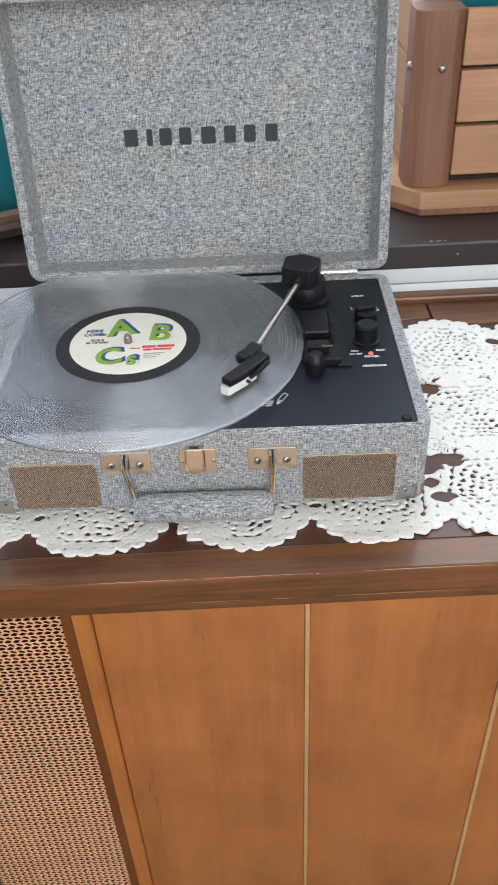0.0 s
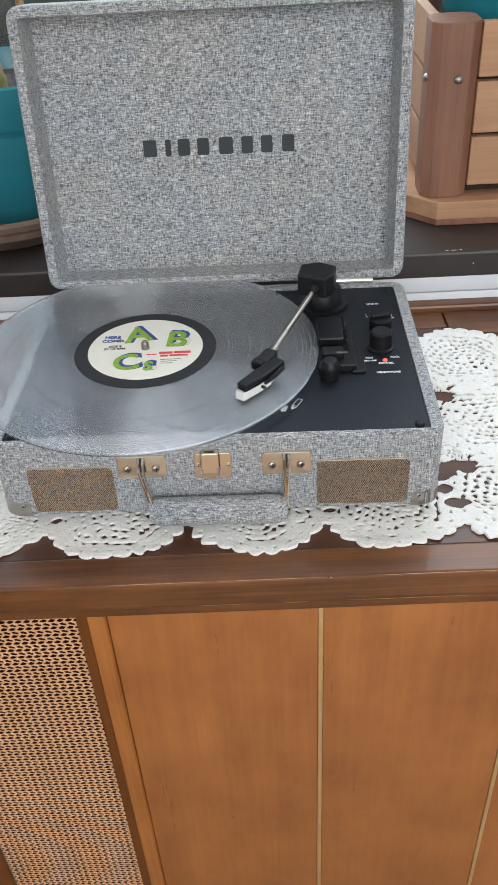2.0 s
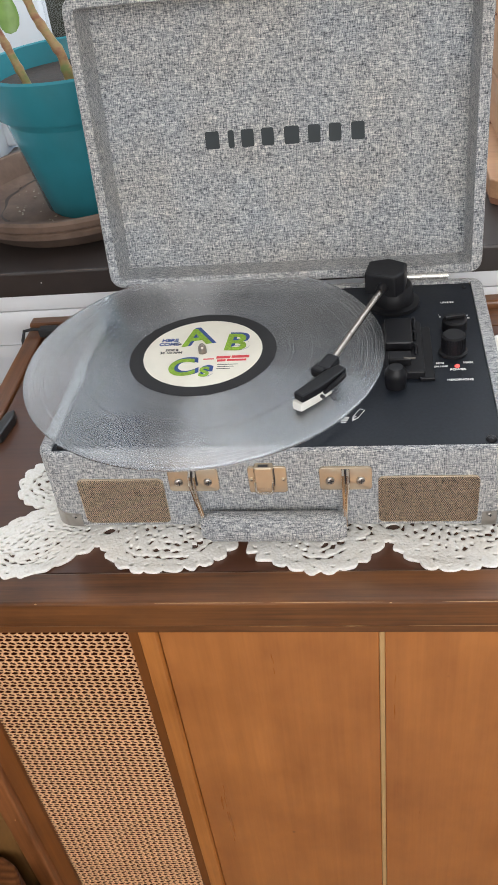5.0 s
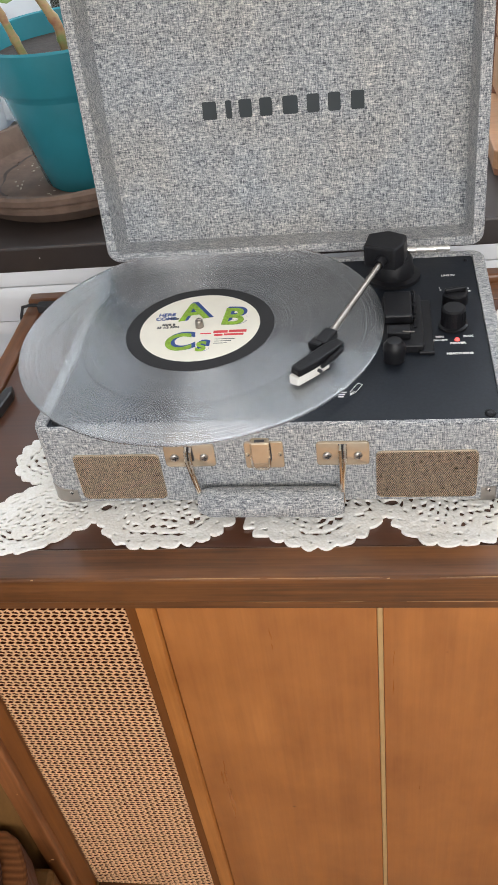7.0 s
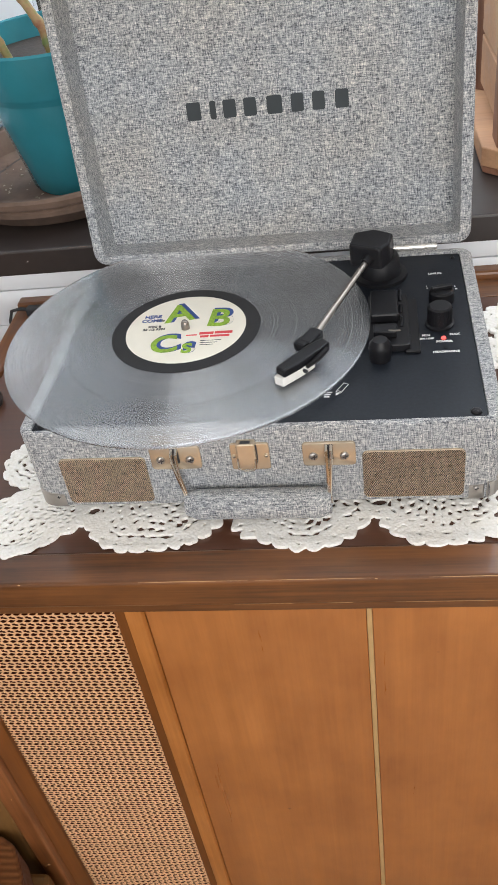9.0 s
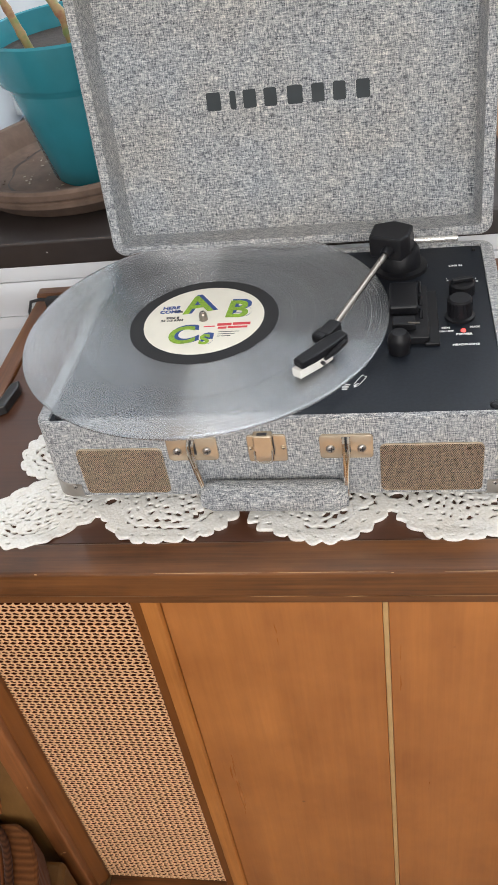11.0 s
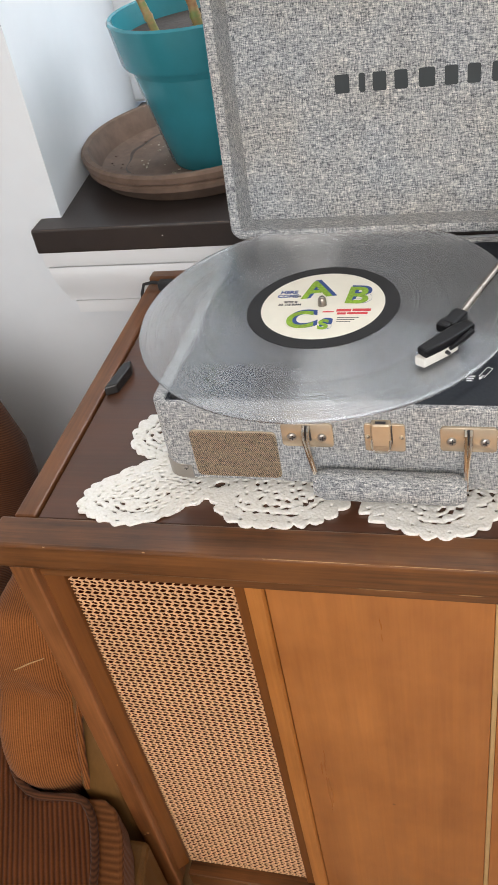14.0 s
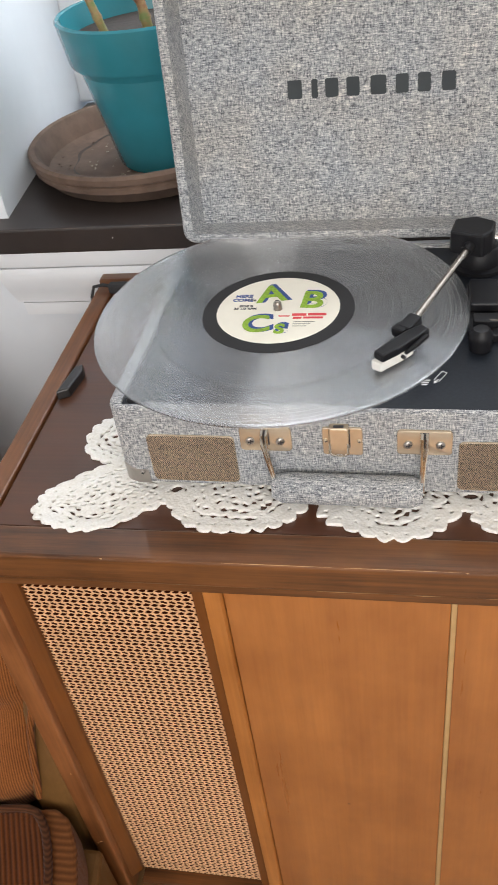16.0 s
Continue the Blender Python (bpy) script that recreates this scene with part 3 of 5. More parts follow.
part("case", shell(rounded(-BX, BX, 0, BD, 0.012), rounded(-BX + 0.0105, BX - 0.0105, 0.0036, BD - 0.0085, 0.003), BZ0, BZ, BZ - 0.012), TWEED, player, smooth=True)
DZ = BZ - 0.0018
deck = part("deck", prism(rounded(-BX + 0.0107, BX - 0.0107, 0.0038, BD - 0.0087, 0.003), BZ - 0.006, DZ, bev=0.0004), DECK, player, "matt black control deck")
LEAN = math.degrees(math.atan(0.13))
LID = pose(0.0012, 0.2485, 0.0885, 90 - LEAN, 0, 0)      # x along the lid, y up it, z out of it
LW, LH, LD = 0.1748, 0.2525, 0.030
lid = part("lid", shell(rounded(-LW, LW, 0, LH, 0.012), rounded(-LW + 0.0098, LW - 0.0098, 0.0092, LH - 0.0092, 0.004), -0.040, 0, -LD, rounded(-LW + 0.0140, LW - 0.0140, 0.0095, LH - 0.0115, 0.005)), TWEED, player, "opened lid with a sunk tweed lining", smooth=True)
lid.data.transform(LID)
# plain dark bars stand where the maker's name is printed
for a, b in ((82, 158), (207, 240), (278, 347), (388, 455), (510, 590), (637, 702), (747, 812), (865, 935)):
    x0, x1 = (-0.0718 + (q - 82) / 853 * 0.1432 for q in (a, b))
    part("logo_bar", prism(rounded(x0, x1, 0.1184, 0.1338, 0.0018, 3), -LD - 0.0001, -LD + 0.0005, m=LID), INK, lid, "dark printed bar")
for x in (-0.118, 0.126):
    hinge = part("hinge", tube([(x - 0.020, 0.2480, 0.0878), (x + 0.020, 0.2480, 0.0878)], 0.0030, 12), SILVER, player, "silver lid hinge", smooth=True)
    for k in range(4):
        part("knuckle", tube([(x - 0.0185 + k * 0.0098, 0.2480, 0.0878), (x - 0.0105 + k * 0.0098, 0.2480, 0.0878)], 0.0037, 12), SILVER, hinge, smooth=True)
strike = part("strike_plate", prism(rounded(-0.014, 0.014, LH - 0.002, LH + 0.0008, 0.001, 2), -0.012, 0.0012, m=LID, bev=0.0003), BRASS, lid, "champagne metal catch on the lid edge")

# speakers
for x0, x1 in ((-0.149, -0.0821), (0.0784, 0.1498)):
    sp = part("speaker_grille", prism(rounded(x0, x1, 0.0172, 0.0612, 0.004, 5), -0.001, 0.0011, m=pose(0, 0, 0, 90)), SPEAKER, player, "champagne perforated speaker grille")
    rim = bmesh.new()
    o, i2 = rounded(x0 - 0.0003, x1 + 0.0003, 0.0169, 0.0615, 0.0043, 5), rounded(x0 + 0.0001, x1 - 0.0001, 0.0173, 0.0611, 0.0039, 5)
    vo = [[rim.verts.new((x, y, z)) for x, z in q] for q, y in ((o, 0.0005), (o, -0.0012), (i2, -0.0017), (i2, 0.0005))]
    for a, b in zip(vo, vo[1:]):
        for k in range(len(o)):
            rim.faces.new((a[k], a[(k + 1) % len(o)], b[(k + 1) % len(o)], b[k]))
    bmesh.ops.recalc_face_normals(rim, faces=rim.faces)
    part("grille_rim", rim, BRASS, sp, smooth=True)


def screw(parent, x, y, z, r=0.0034, facing="front", material=None):
    """A pan head with a cross slot."""
    m = pose(x, y, z, 90, 0, 20) if facing == "front" else pose(x, y, z, 0, 0, 25)
    h = part("screw", lathe([(0, 0.0015), (r * 0.5, 0.0014), (r * 0.85, 0.0009), (r, 0.0001), (r, -0.0005), (0, -0.0005)], 20, m), material or BRASS, parent, smooth=True)
    bm = bmesh.new()
    for t in (0, 90):
        add_box(bm, -r * 0.62, r * 0.62, -r * 0.12, r * 0.12, 0.0012, 0.00165, m=m @ pose(0, 0, 0, 0, 0, t))
    part("slot", bm, DARKPRINT, h)
    return h


# carrying handle with its two plates
for xc, xg, s in ((-0.058, -0.0525, 1), (0.0547, 0.0530, -1)):
    plate = part("handle_plate", prism(rounded(xc - 0.019, xc + 0.019, 0.0500, 0.0712, 0.003, 4), -0.001, 0.0022, m=pose(0, 0, 0, 90), bev=0.0006), BRASS, player, "champagne metal handle plate", smooth=True)
    for d in (-0.0111, 0.0111):
        screw(plate, xc + d, -0.0024, 0.0594, material=NICKEL)
    part("slot", box(xc - 0.0030, xc + 0.0030, -0.0026, -0.0015, 0.0560, 0.0700, bev=0.0003), DARKPRINT, plate)
    for d in (-0.0017, 0.0017):
        part("strap", tube([(xc + d, -0.0020, 0.0690), (xc + d, -0.0062, 0.0672), (xc + d * 0.95, -0.0076, 0.060), (xc * 0.7 + xg * 0.3 + d * 0.6, -0.0092, 0.048), (xg - 0.0006 * s + d * 0.4, -0.0110, 0.031), (xg - 0.0006 * s + d * 0.4, -0.0112, 0.022)], 0.0012, 8), CHROME, plate, "bent metal handle strap", smooth=True)
grip = bmesh.new()
rings = []
for k in range(15):
    f = k / 14
    x = -0.0545 + f * 0.1090
    e = min(1.0, min(f, 1 - f) / 0.085)
    q = 0.72 + 0.28 * math.sqrt(max(0.0, 1 - (1 - e) ** 2))
    rings.append([grip.verts.new((x, -0.0112 + 0.0106 * q * math.cos(2 * math.pi * j / 24), 0.0222 + 0.0126 * q * math.sin(2 * math.pi * j / 24))) for j in range(24)])
for a, b in zip(rings, rings[1:]):
    for j in range(24):
        grip.faces.new((a[j], a[(j + 1) % 24], b[(j + 1) % 24], b[j]))
grip.faces.new(rings[0][::-1])
grip.faces.new(rings[-1])
bmesh.ops.recalc_face_normals(grip, faces=grip.faces)
part("handle_grip", grip, TWEED, player, "padded grey tweed carrying handle", smooth=True)

# latch
latch = part("latch", prism(rounded(-0.0166, 0.0119, 0.0478, 0.0722, 0.002, 3), -0.001, 0.0018, m=pose(0, 0, 0, 90), bev=0.0005), BRASS, player, "champagne metal latch")
# A dark plate behind the tongue stands in for the shade round it.
part("tongue_shade", prism(rounded(-0.0119, 0.0032, 0.0543, 0.0728, 0.0018, 3), -0.001, 0.0023, m=pose(0, 0, 0, 90)), DARKPRINT, latch, "shade in the gap round the tongue, as a dark plate")
part("latch_tongue", prism(rounded(-0.0112, 0.0025, 0.0552, 0.0752, 0.0016, 3), -0.001, 0.0062, m=pose(0, 0, 0, 90), bev=0.0011), BRASS, latch)
part("latch_slot", box(-0.0080, -0.0008, -0.0050, -0.0022, 0.0749, 0.0754), DARKPRINT, latch)
part("latch_pull", tube([(-0.0108, -0.0060, 0.0620), (-0.0108, -0.0074, 0.0545), (-0.0090, -0.0076, 0.0522), (-0.0044, -0.0076, 0.0515), (0.0002, -0.0076, 0.0522), (0.0020, -0.0074, 0.0545), (0.0020, -0.0060, 0.0620)], 0.0009, 8), CHROME, latch, smooth=True)
for x in (-0.0143, 0.0095):
    screw(latch, x, -0.0019, 0.0612, 0.0016)

# corner protectors and feet
for sx in (-1, 1):
    out = rounded(-BX - 0.0008, BX + 0.0008, -0.0008, BD + 0.0008, 0.0128, 8)
    arc = [q for q in out if q[1] < 0.014 and q[0] * sx > 0]
    arc = sorted(arc, key=lambda q: sx * (q[0] - q[1]))
    arc = [(sx * 0.1535, -0.0008)] + arc + [(sx * (BX + 0.0008), 0.022)]
    bm = bmesh.new()
    cols = []
    n = len(arc)
    for k, (x, y) in enumerate(arc):
        top = 0.0290 - 0.004 * abs(2 * k / (n - 1) - 1)
        inx, iny = x - sx * 0.0012 * (1 if k > 1 else 0), y + 0.0012
        bot = BZ0 - 0.0006
        cols.append([bm.verts.new(v) for v in ((inx, iny, bot + 0.002), (x - sx * 0.002, y + 0.002, bot), (x, y, bot + 0.003), (x, y, top), (inx, iny, top + 0.0006))])
    for a, b in zip(cols, cols[1:]):
        for j in range(4):
            bm.faces.new((a[j], a[j + 1], b[j + 1], b[j]))
    bmesh.ops.recalc_face_normals(bm, faces=bm.faces)
    guard = part("corner_guard", bm, NICKEL, player, "dull metal corner guard", smooth=True)
    screw(guard, sx * 0.1585, -0.0012, 0.0238, 0.0022, material=NICKEL)
    for y in (0.028, 0.215):
        part("rubber_foot", cyl(0.008, 0.0075, 0.0008, BZ0 + 0.0005, 20, m=pose(sx * 0.138, y, 0), bev=0.0008), RUBBER, player)

# deck furniture: platter, knobs, arm
RX, RY, RZ = -0.0642, 0.1222, 0.0925
part("platter", lathe([(0, DZ + 0.0055), (0.098, DZ + 0.0055), (0.0995, DZ + 0.0045), (0.0995, DZ + 0.0012), (0.097, DZ + 0.0002), (0, DZ + 0.0002)], 72, pose(RX, RY, 0)), DECK, player, "black platter under the record", smooth=True)
part("spindle", lathe([(0, RZ + 0.0092), (0.0017, RZ + 0.0088), (0.0031, RZ + 0.0072), (0.0035, RZ + 0.005), (0.0035, DZ), (0, DZ)], 24, pose(RX, RY, 0)), STEEL, player, "short metal spindle", smooth=True)


def knob(x, y, r, h, name="knob"):
    k = part(name, lathe([(0, h), (r * 0.86, h), (r, h - 0.0014), (r * 1.04, 0.003), (r * 1.25, 0.0022), (r * 1.25, 0.0002), (0, 0.0002)], 40, pose(x, y, DZ)), BLACK, player, "ribbed black knob", smooth=True)
    bm = bmesh.new()
    for j in range(24):
        a = 360 / 24 * j
        add_box(bm, r * 0.98, r * 1.05, -0.0005, 0.0005, 0.003, h - 0.002, m=pose(x, y, DZ, 0, 0, a))
    part("ribs", bm, BLACK, k)
    return k


knob(0.1400, 0.1235, 0.0092, 0.0175, "volume_knob")
sw = part("source_switch", lathe([(0, 0.010), (0.0085, 0.010), (0.0100, 0.0085), (0.0104, 0.0002), (0, 0.0002)], 36, pose(0.1440, 0.1600, DZ)), BLACK, player, "black source switch", smooth=True)
part("grip_bar", box(-0.0085, 0.0085, -0.0016, 0.0016, 0.0098, 0.0135, bev=0.0008, m=pose(0.1440, 0.1600, DZ, 0, 0, 12)), BLACK, sw)
LAMP = bpy.data.materials.new("power_lamp_red")
LAMP.use_nodes = True
LAMP.node_tree.nodes["Principled BSDF"].inputs["Base Color"].default_value = (0.8, 0.05, 0.05, 1)
LAMP.node_tree.nodes["Principled BSDF"].inputs["Emission Color"].default_value = (1.0, 0.12, 0.10, 1)
LAMP.node_tree.nodes["Principled BSDF"].inputs["Emission Strength"].default_value = 1.3
part("power_lamp", lathe([(0, 0.0016), (0.0014, 0.0013), (0.0021, 0.0003), (0.0021, 0), (0, 0)], 20, pose(0.1417, 0.1035, DZ)), LAMP, player, "small lit red power lamp", smooth=True)
part("headphone_socket", lathe([(0.0012, 0.0003), (0.0020, 0.0003), (0.0020, 0), (0.0012, 0)], 20, pose(0.1425, 0.0910, DZ)), BLACK, player)
for txt, x, y, h in (("LINE IN", 0.1415, 0.2037, 0.0034), ("MIN", 0.1286, 0.1082, 0.0035), ("ON / OFF", 0.1289, 0.1035, 0.0026), ("MAX", 0.1504, 0.1082, 0.0035), ("POWER", 0.1419, 0.0988, 0.0035), ("HEADPHONE", 0.1424, 0.0848, 0.0033)):
    letters(txt, h, PRINT, deck, pose(x, y, DZ + 0.0002), "printed_word", bold=0.00012)
for x, y, w, h in ((0.1331, 0.1832, 0.0006, 0.0016), (0.1337, 0.1797, 0.0013, 0.0018), (0.1565, 0.1806, 0.0009, 0.002), (0.1572, 0.1765, 0.0020, 0.0020)):
    part("print_mark", box(x - w / 2, x + w / 2, y - h / 2, y + h / 2, DZ, DZ + 0.0002), PRINT, deck)
bm = bmesh.new()
mi = pose(0.0646, 0.0441, DZ, 0, 0, -28)
for b in ((-0.0022, -0.0018, -0.006, 0.006), (0.0018, 0.0022, -0.006, 0.006), (-0.0022, 0.0022, 0.0056, 0.006), (-0.0022, 0.0022, -0.006, -0.0056), (-0.0014, 0.0014, -0.0044, -0.0040)):
    add_box(bm, *b, 0, 0.0002, m=mi)
prism([(-0.0016, -0.0068), (0.0, -0.0098), (0.0016, -0.0068)], 0, 0.0002, m=mi, bm=bm)
for k in range(3):
    add_box(bm, 0.0515, 0.0575 - k * 0.001, 0.0386 - k * 0.0026, 0.0398 - k * 0.0026, DZ, DZ + 0.0002)
part("needle_diagram", bm, PRINT, deck)
for x, y, r in ((0.1572, 0.0110, 0.0040), (0.1584, 0.2290, 0.0018), (-0.158, 0.0110, 0.0040), (-0.158, 0.229, 0.0018)):
    screw(deck, x, y, DZ + 0.0004, r, "up", BLACK)

arm = part("arm_base", lathe([(0, 0.020), (0.0150, 0.020), (0.0165, 0.018), (0.0180, 0.004), (0.0230, 0.003), (0.0235, 0.0002), (0, 0.0002)], 40, pose(0.0950, 0.2060, DZ)), BLACK, player, "black tone arm base with lift and rest", smooth=True)
part("arm_tower", box(-0.0125, 0.0125, -0.012, 0.010, DZ + 0.0195, DZ + 0.034, bev=0.0025, m=pose(0.0925, 0.2000, 0, 0, 0, -20)), BLACK, arm)
part("pivot_housing", prism([(-0.0165, -0.013), (0.0135, -0.0155), (0.0185, -0.004), (0.0165, 0.013), (-0.002, 0.0175), (-0.0185, 0.009)], 0.1105, 0.1305, m=pose(0.0902, 0.1930, 0, 3, 0, -18) @ Matrix.Diagonal((0.92, 0.94, 1, 1)), bev=0.0020), BLACK, arm, "faceted black pivot housing")
rest = part("arm_rest", box(0.0845, 0.1160, 0.0870, 0.1620, DZ, DZ + 0.0072, bev=0.0012), BLACK, arm)
part("rest_block", box(0.0860, 0.1080, 0.1180, 0.1560, DZ + 0.007, DZ + 0.0150, bev=0.0015), BLACK, rest)
part("rest_block", box(0.0880, 0.1060, 0.0960, 0.1080, DZ + 0.007, DZ + 0.0135, bev=0.0012), BLACK, rest)
part("rest_flange", box(0.1120, 0.1235, 0.0840, 0.1600, DZ, DZ + 0.003, bev=0.0008), BLACK, rest)
part("rest_post", lathe([(0, 0.0185), (0.0055, 0.0178), (0.0082, 0.014), (0.0088, 0.010), (0.0080, 0.0005), (0, 0.0005)], 28, pose(0.0930, 0.0790, DZ)), BLACK, arm, smooth=True)
for y0, y1 in ((0.112, 0.124), (0.132, 0.142), (0.150, 0.166)):
    part("lift_lever", tube([(0.1100, y0, DZ + 0.007), (0.1105, (y0 + y1) / 2, DZ + 0.011), (0.1098, y1, DZ + 0.008)], 0.0014, 8), BLACK, rest, smooth=True)
part("clip_wire", tube([(0.1000, 0.0975, DZ + 0.0135), (0.1055, 0.0945, DZ + 0.0148), (0.1085, 0.0962, DZ + 0.0138)], 0.0007, 6), STEEL, rest, smooth=True)
A0, A1 = Vector((0.0845, 0.1720, 0.1180)), Vector((0.0465, 0.0925, 0.1040))
tb = part("arm_tube", tube([A0, A1], 0.0026, 16), STEEL, arm, "straight brushed steel tone arm", smooth=True)
part("tube_sleeve", tube([A0 + (A0 - A1) * 0.10, A0 - (A0 - A1) * 0.05], [0.0060, 0.0042], 14), BLACK, tb, smooth=True)
HM = pose(0.0370, 0.0560, 0.0985, 0, 0, -41)         # head: y runs to the back of the cartridge
hs = part("head_shell", prism([(-0.0050, -0.0240), (0.0045, -0.0245), (0.0062, -0.010), (0.0058, 0.012), (0.0050, 0.0235), (-0.0038, 0.0240), (-0.0062, 0.010)], 0.0035, 0.0100, m=HM, bev=0.0014), BLACK, arm, "black head shell")
part("neck", box(-0.0062, 0.0052, -0.0100, 0.0085, 0.0012, 0.0092, bev=0.0018, m=pose(0.0425, 0.0835, 0.0985, 6, 0, -31)), BLACK, hs)
part("neck_step", box(-0.0080, 0.0030, -0.0070, 0.0030, 0.0000, 0.0080, bev=0.0016, m=pose(0.0385, 0.0770, 0.0985, 3, 0, -34)), BLACK, hs)
part("cartridge", prism([(-0.0040, -0.0270), (0.0040, -0.0260), (0.0056, -0.008), (0.0056, 0.006), (-0.0050, 0.006)], -0.0035, 0.0036, m=HM, bev=0.0006), WHITE_PLASTIC, hs, "white cartridge body")
part("side_clip", tube([HM @ Vector((0.0072, 0.0180, 0.0070)), HM @ Vector((0.0082, 0.0060, 0.0055)), HM @ Vector((0.0070, -0.0040, 0.0030))], [0.0022, 0.0024, 0.0014], 8), BLACK, hs, smooth=True)
part("pin", tube([HM @ Vector((0.0055, -0.006, 0.0008)), HM @ Vector((0.0085, -0.006, 0.0008))], 0.0014, 10), DARKPRINT, hs, smooth=True)
part("stylus", tube([HM @ Vector((0, -0.019, -0.0030)), HM @ Vector((0, -0.023, -0.0058))], [0.0010, 0.0003], 8), STEEL, hs, smooth=True)

# ---- record ----
rec = thing("vinyl_record", "clear vinyl record with a cream paper label on the platter", "record", m=pose(0, 0, T, 0, 0, PHI) @ pose(RX, RY, RZ, 0, 0, 0))
part("disc", lathe([(0.0037, 0.0009), (0.052, 0.0009), (0.0535, 0.0006), (0.0600, 0.0006), (0.1440, 0.0006), (0.1462, 0.0010), (0.1490, 0.0012), (0.1503, 0.0006), (0.1503, -0.0006), (0.1490, -0.0011), (0.1440, -0.0008), (0.0037, -0.0008), (0.0037, 0.0009)], 160), VINYL, rec, "clear grooved plastic", smooth=True).visible_shadow = False
part("hub_ring", lathe([(0.0500, 0.00125), (0.0612, 0.0010), (0.0618, 0.0008), (0.0618, 0.0007), (0.0500, 0.0007)], 96), RUBBER, rec, "dark ring round the label")
LABEL = part("label", lathe([(0.0037, 0.0014), (0.0495, 0.0014), (0.0500, 0.0012), (0.0500, 0.0008), (0.0037, 0.0008), (0.0037, 0.0014)], 96), PAPER, rec, "cream paper label")
ZL = 0.0015
for ch, x, y, s, turn in (("A", -0.008, 0.0225, 0.036, 10), ("B", 0.0270, 0.0125, 0.035, -4), ("C", -0.0135, -0.0235, 0.033, 8), ("S", 0.0060, -0.0300, 0.018, 0)):
    letters(ch, s, NAVY, LABEL, pose(x + 0.0014, y + 0.0011, ZL, 0, 0, turn), "letter", bold=0.0016)
    letters(ch, s, GREEN, LABEL, pose(x - 0.0006, y - 0.0006, ZL + 0.0003, 0, 0, turn), "letter", bold=0.0007)
letters("the", 0.0055, DARKPRINT, LABEL, pose(-0.0235, 0.0135, ZL), "word")
letters("HERE\nCOME", 0.0062, NAVY, LABEL, pose(-0.0310, 0.0165, ZL), "word", bold=0.0002)
letters("SIDE B\n33 1/3 RPM", 0.0040, DARKPRINT, LABEL, pose(-0.0270, 0.0020, ZL), "word", bold=0.0001)
for x0, x1, y0, y1 in ((0.0020, 0.0110, -0.0118, -0.0104), (0.0128, 0.0245, -0.0108, -0.0074), (0.0255, 0.0400, -0.0104, -0.0070), (0.0140, 0.0210, -0.0152, -0.0124), (0.0220, 0.0380, -0.0148, -0.0122)):
    part("red_bar", box(x0, x1, y0, y1, ZL - 0.0001, ZL + 0.0001), RED, LABEL)
bm = bmesh.new()
for k in range(3):
    add_box(bm, 0.015, 0.032 - 0.003 * k, -0.0200 - 0.0030 * k, -0.0195 - 0.0030 * k, ZL - 0.0001, ZL + 0.0001)
part("small_print", bm, DARKPRINT, LABEL)

# ---- lace runner ----
CELLS = [(-0.1925, 0.0000, 0.0620, 0.0355, 1.8, 0.40), (-0.184, 0.074, 0.0480, 0.0420, 1.7, 0.3)]
CELLS += [(x, y, 0.0600 if y < 0.1 else 0.0625, 0.0560, 2.1, 0.0) for x in (-0.088, 0.0285, 0.139, 0.247, 0.358) for y in (0.018, 0.126, 0.235)]
CELLS += [(x, y, 0.0250, 0.0230, 2.0, 0.4) for x in (0.193, 0.302) for y in (0.072, 0.180)]
# rings of a motif: inner and outer radius as shares of it, spacing of the gaps
RINGS = [(0.050, 0.115, 0.0060), (0.175, 0.250, 0.0066), (0.300, 0.380, 0.0068), (0.430, 0.510, 0.0066), (0.560, 0.630, 0.0070), (0.690, 0.745, 0.0086), (0.855, 0.895, 0.0125)]


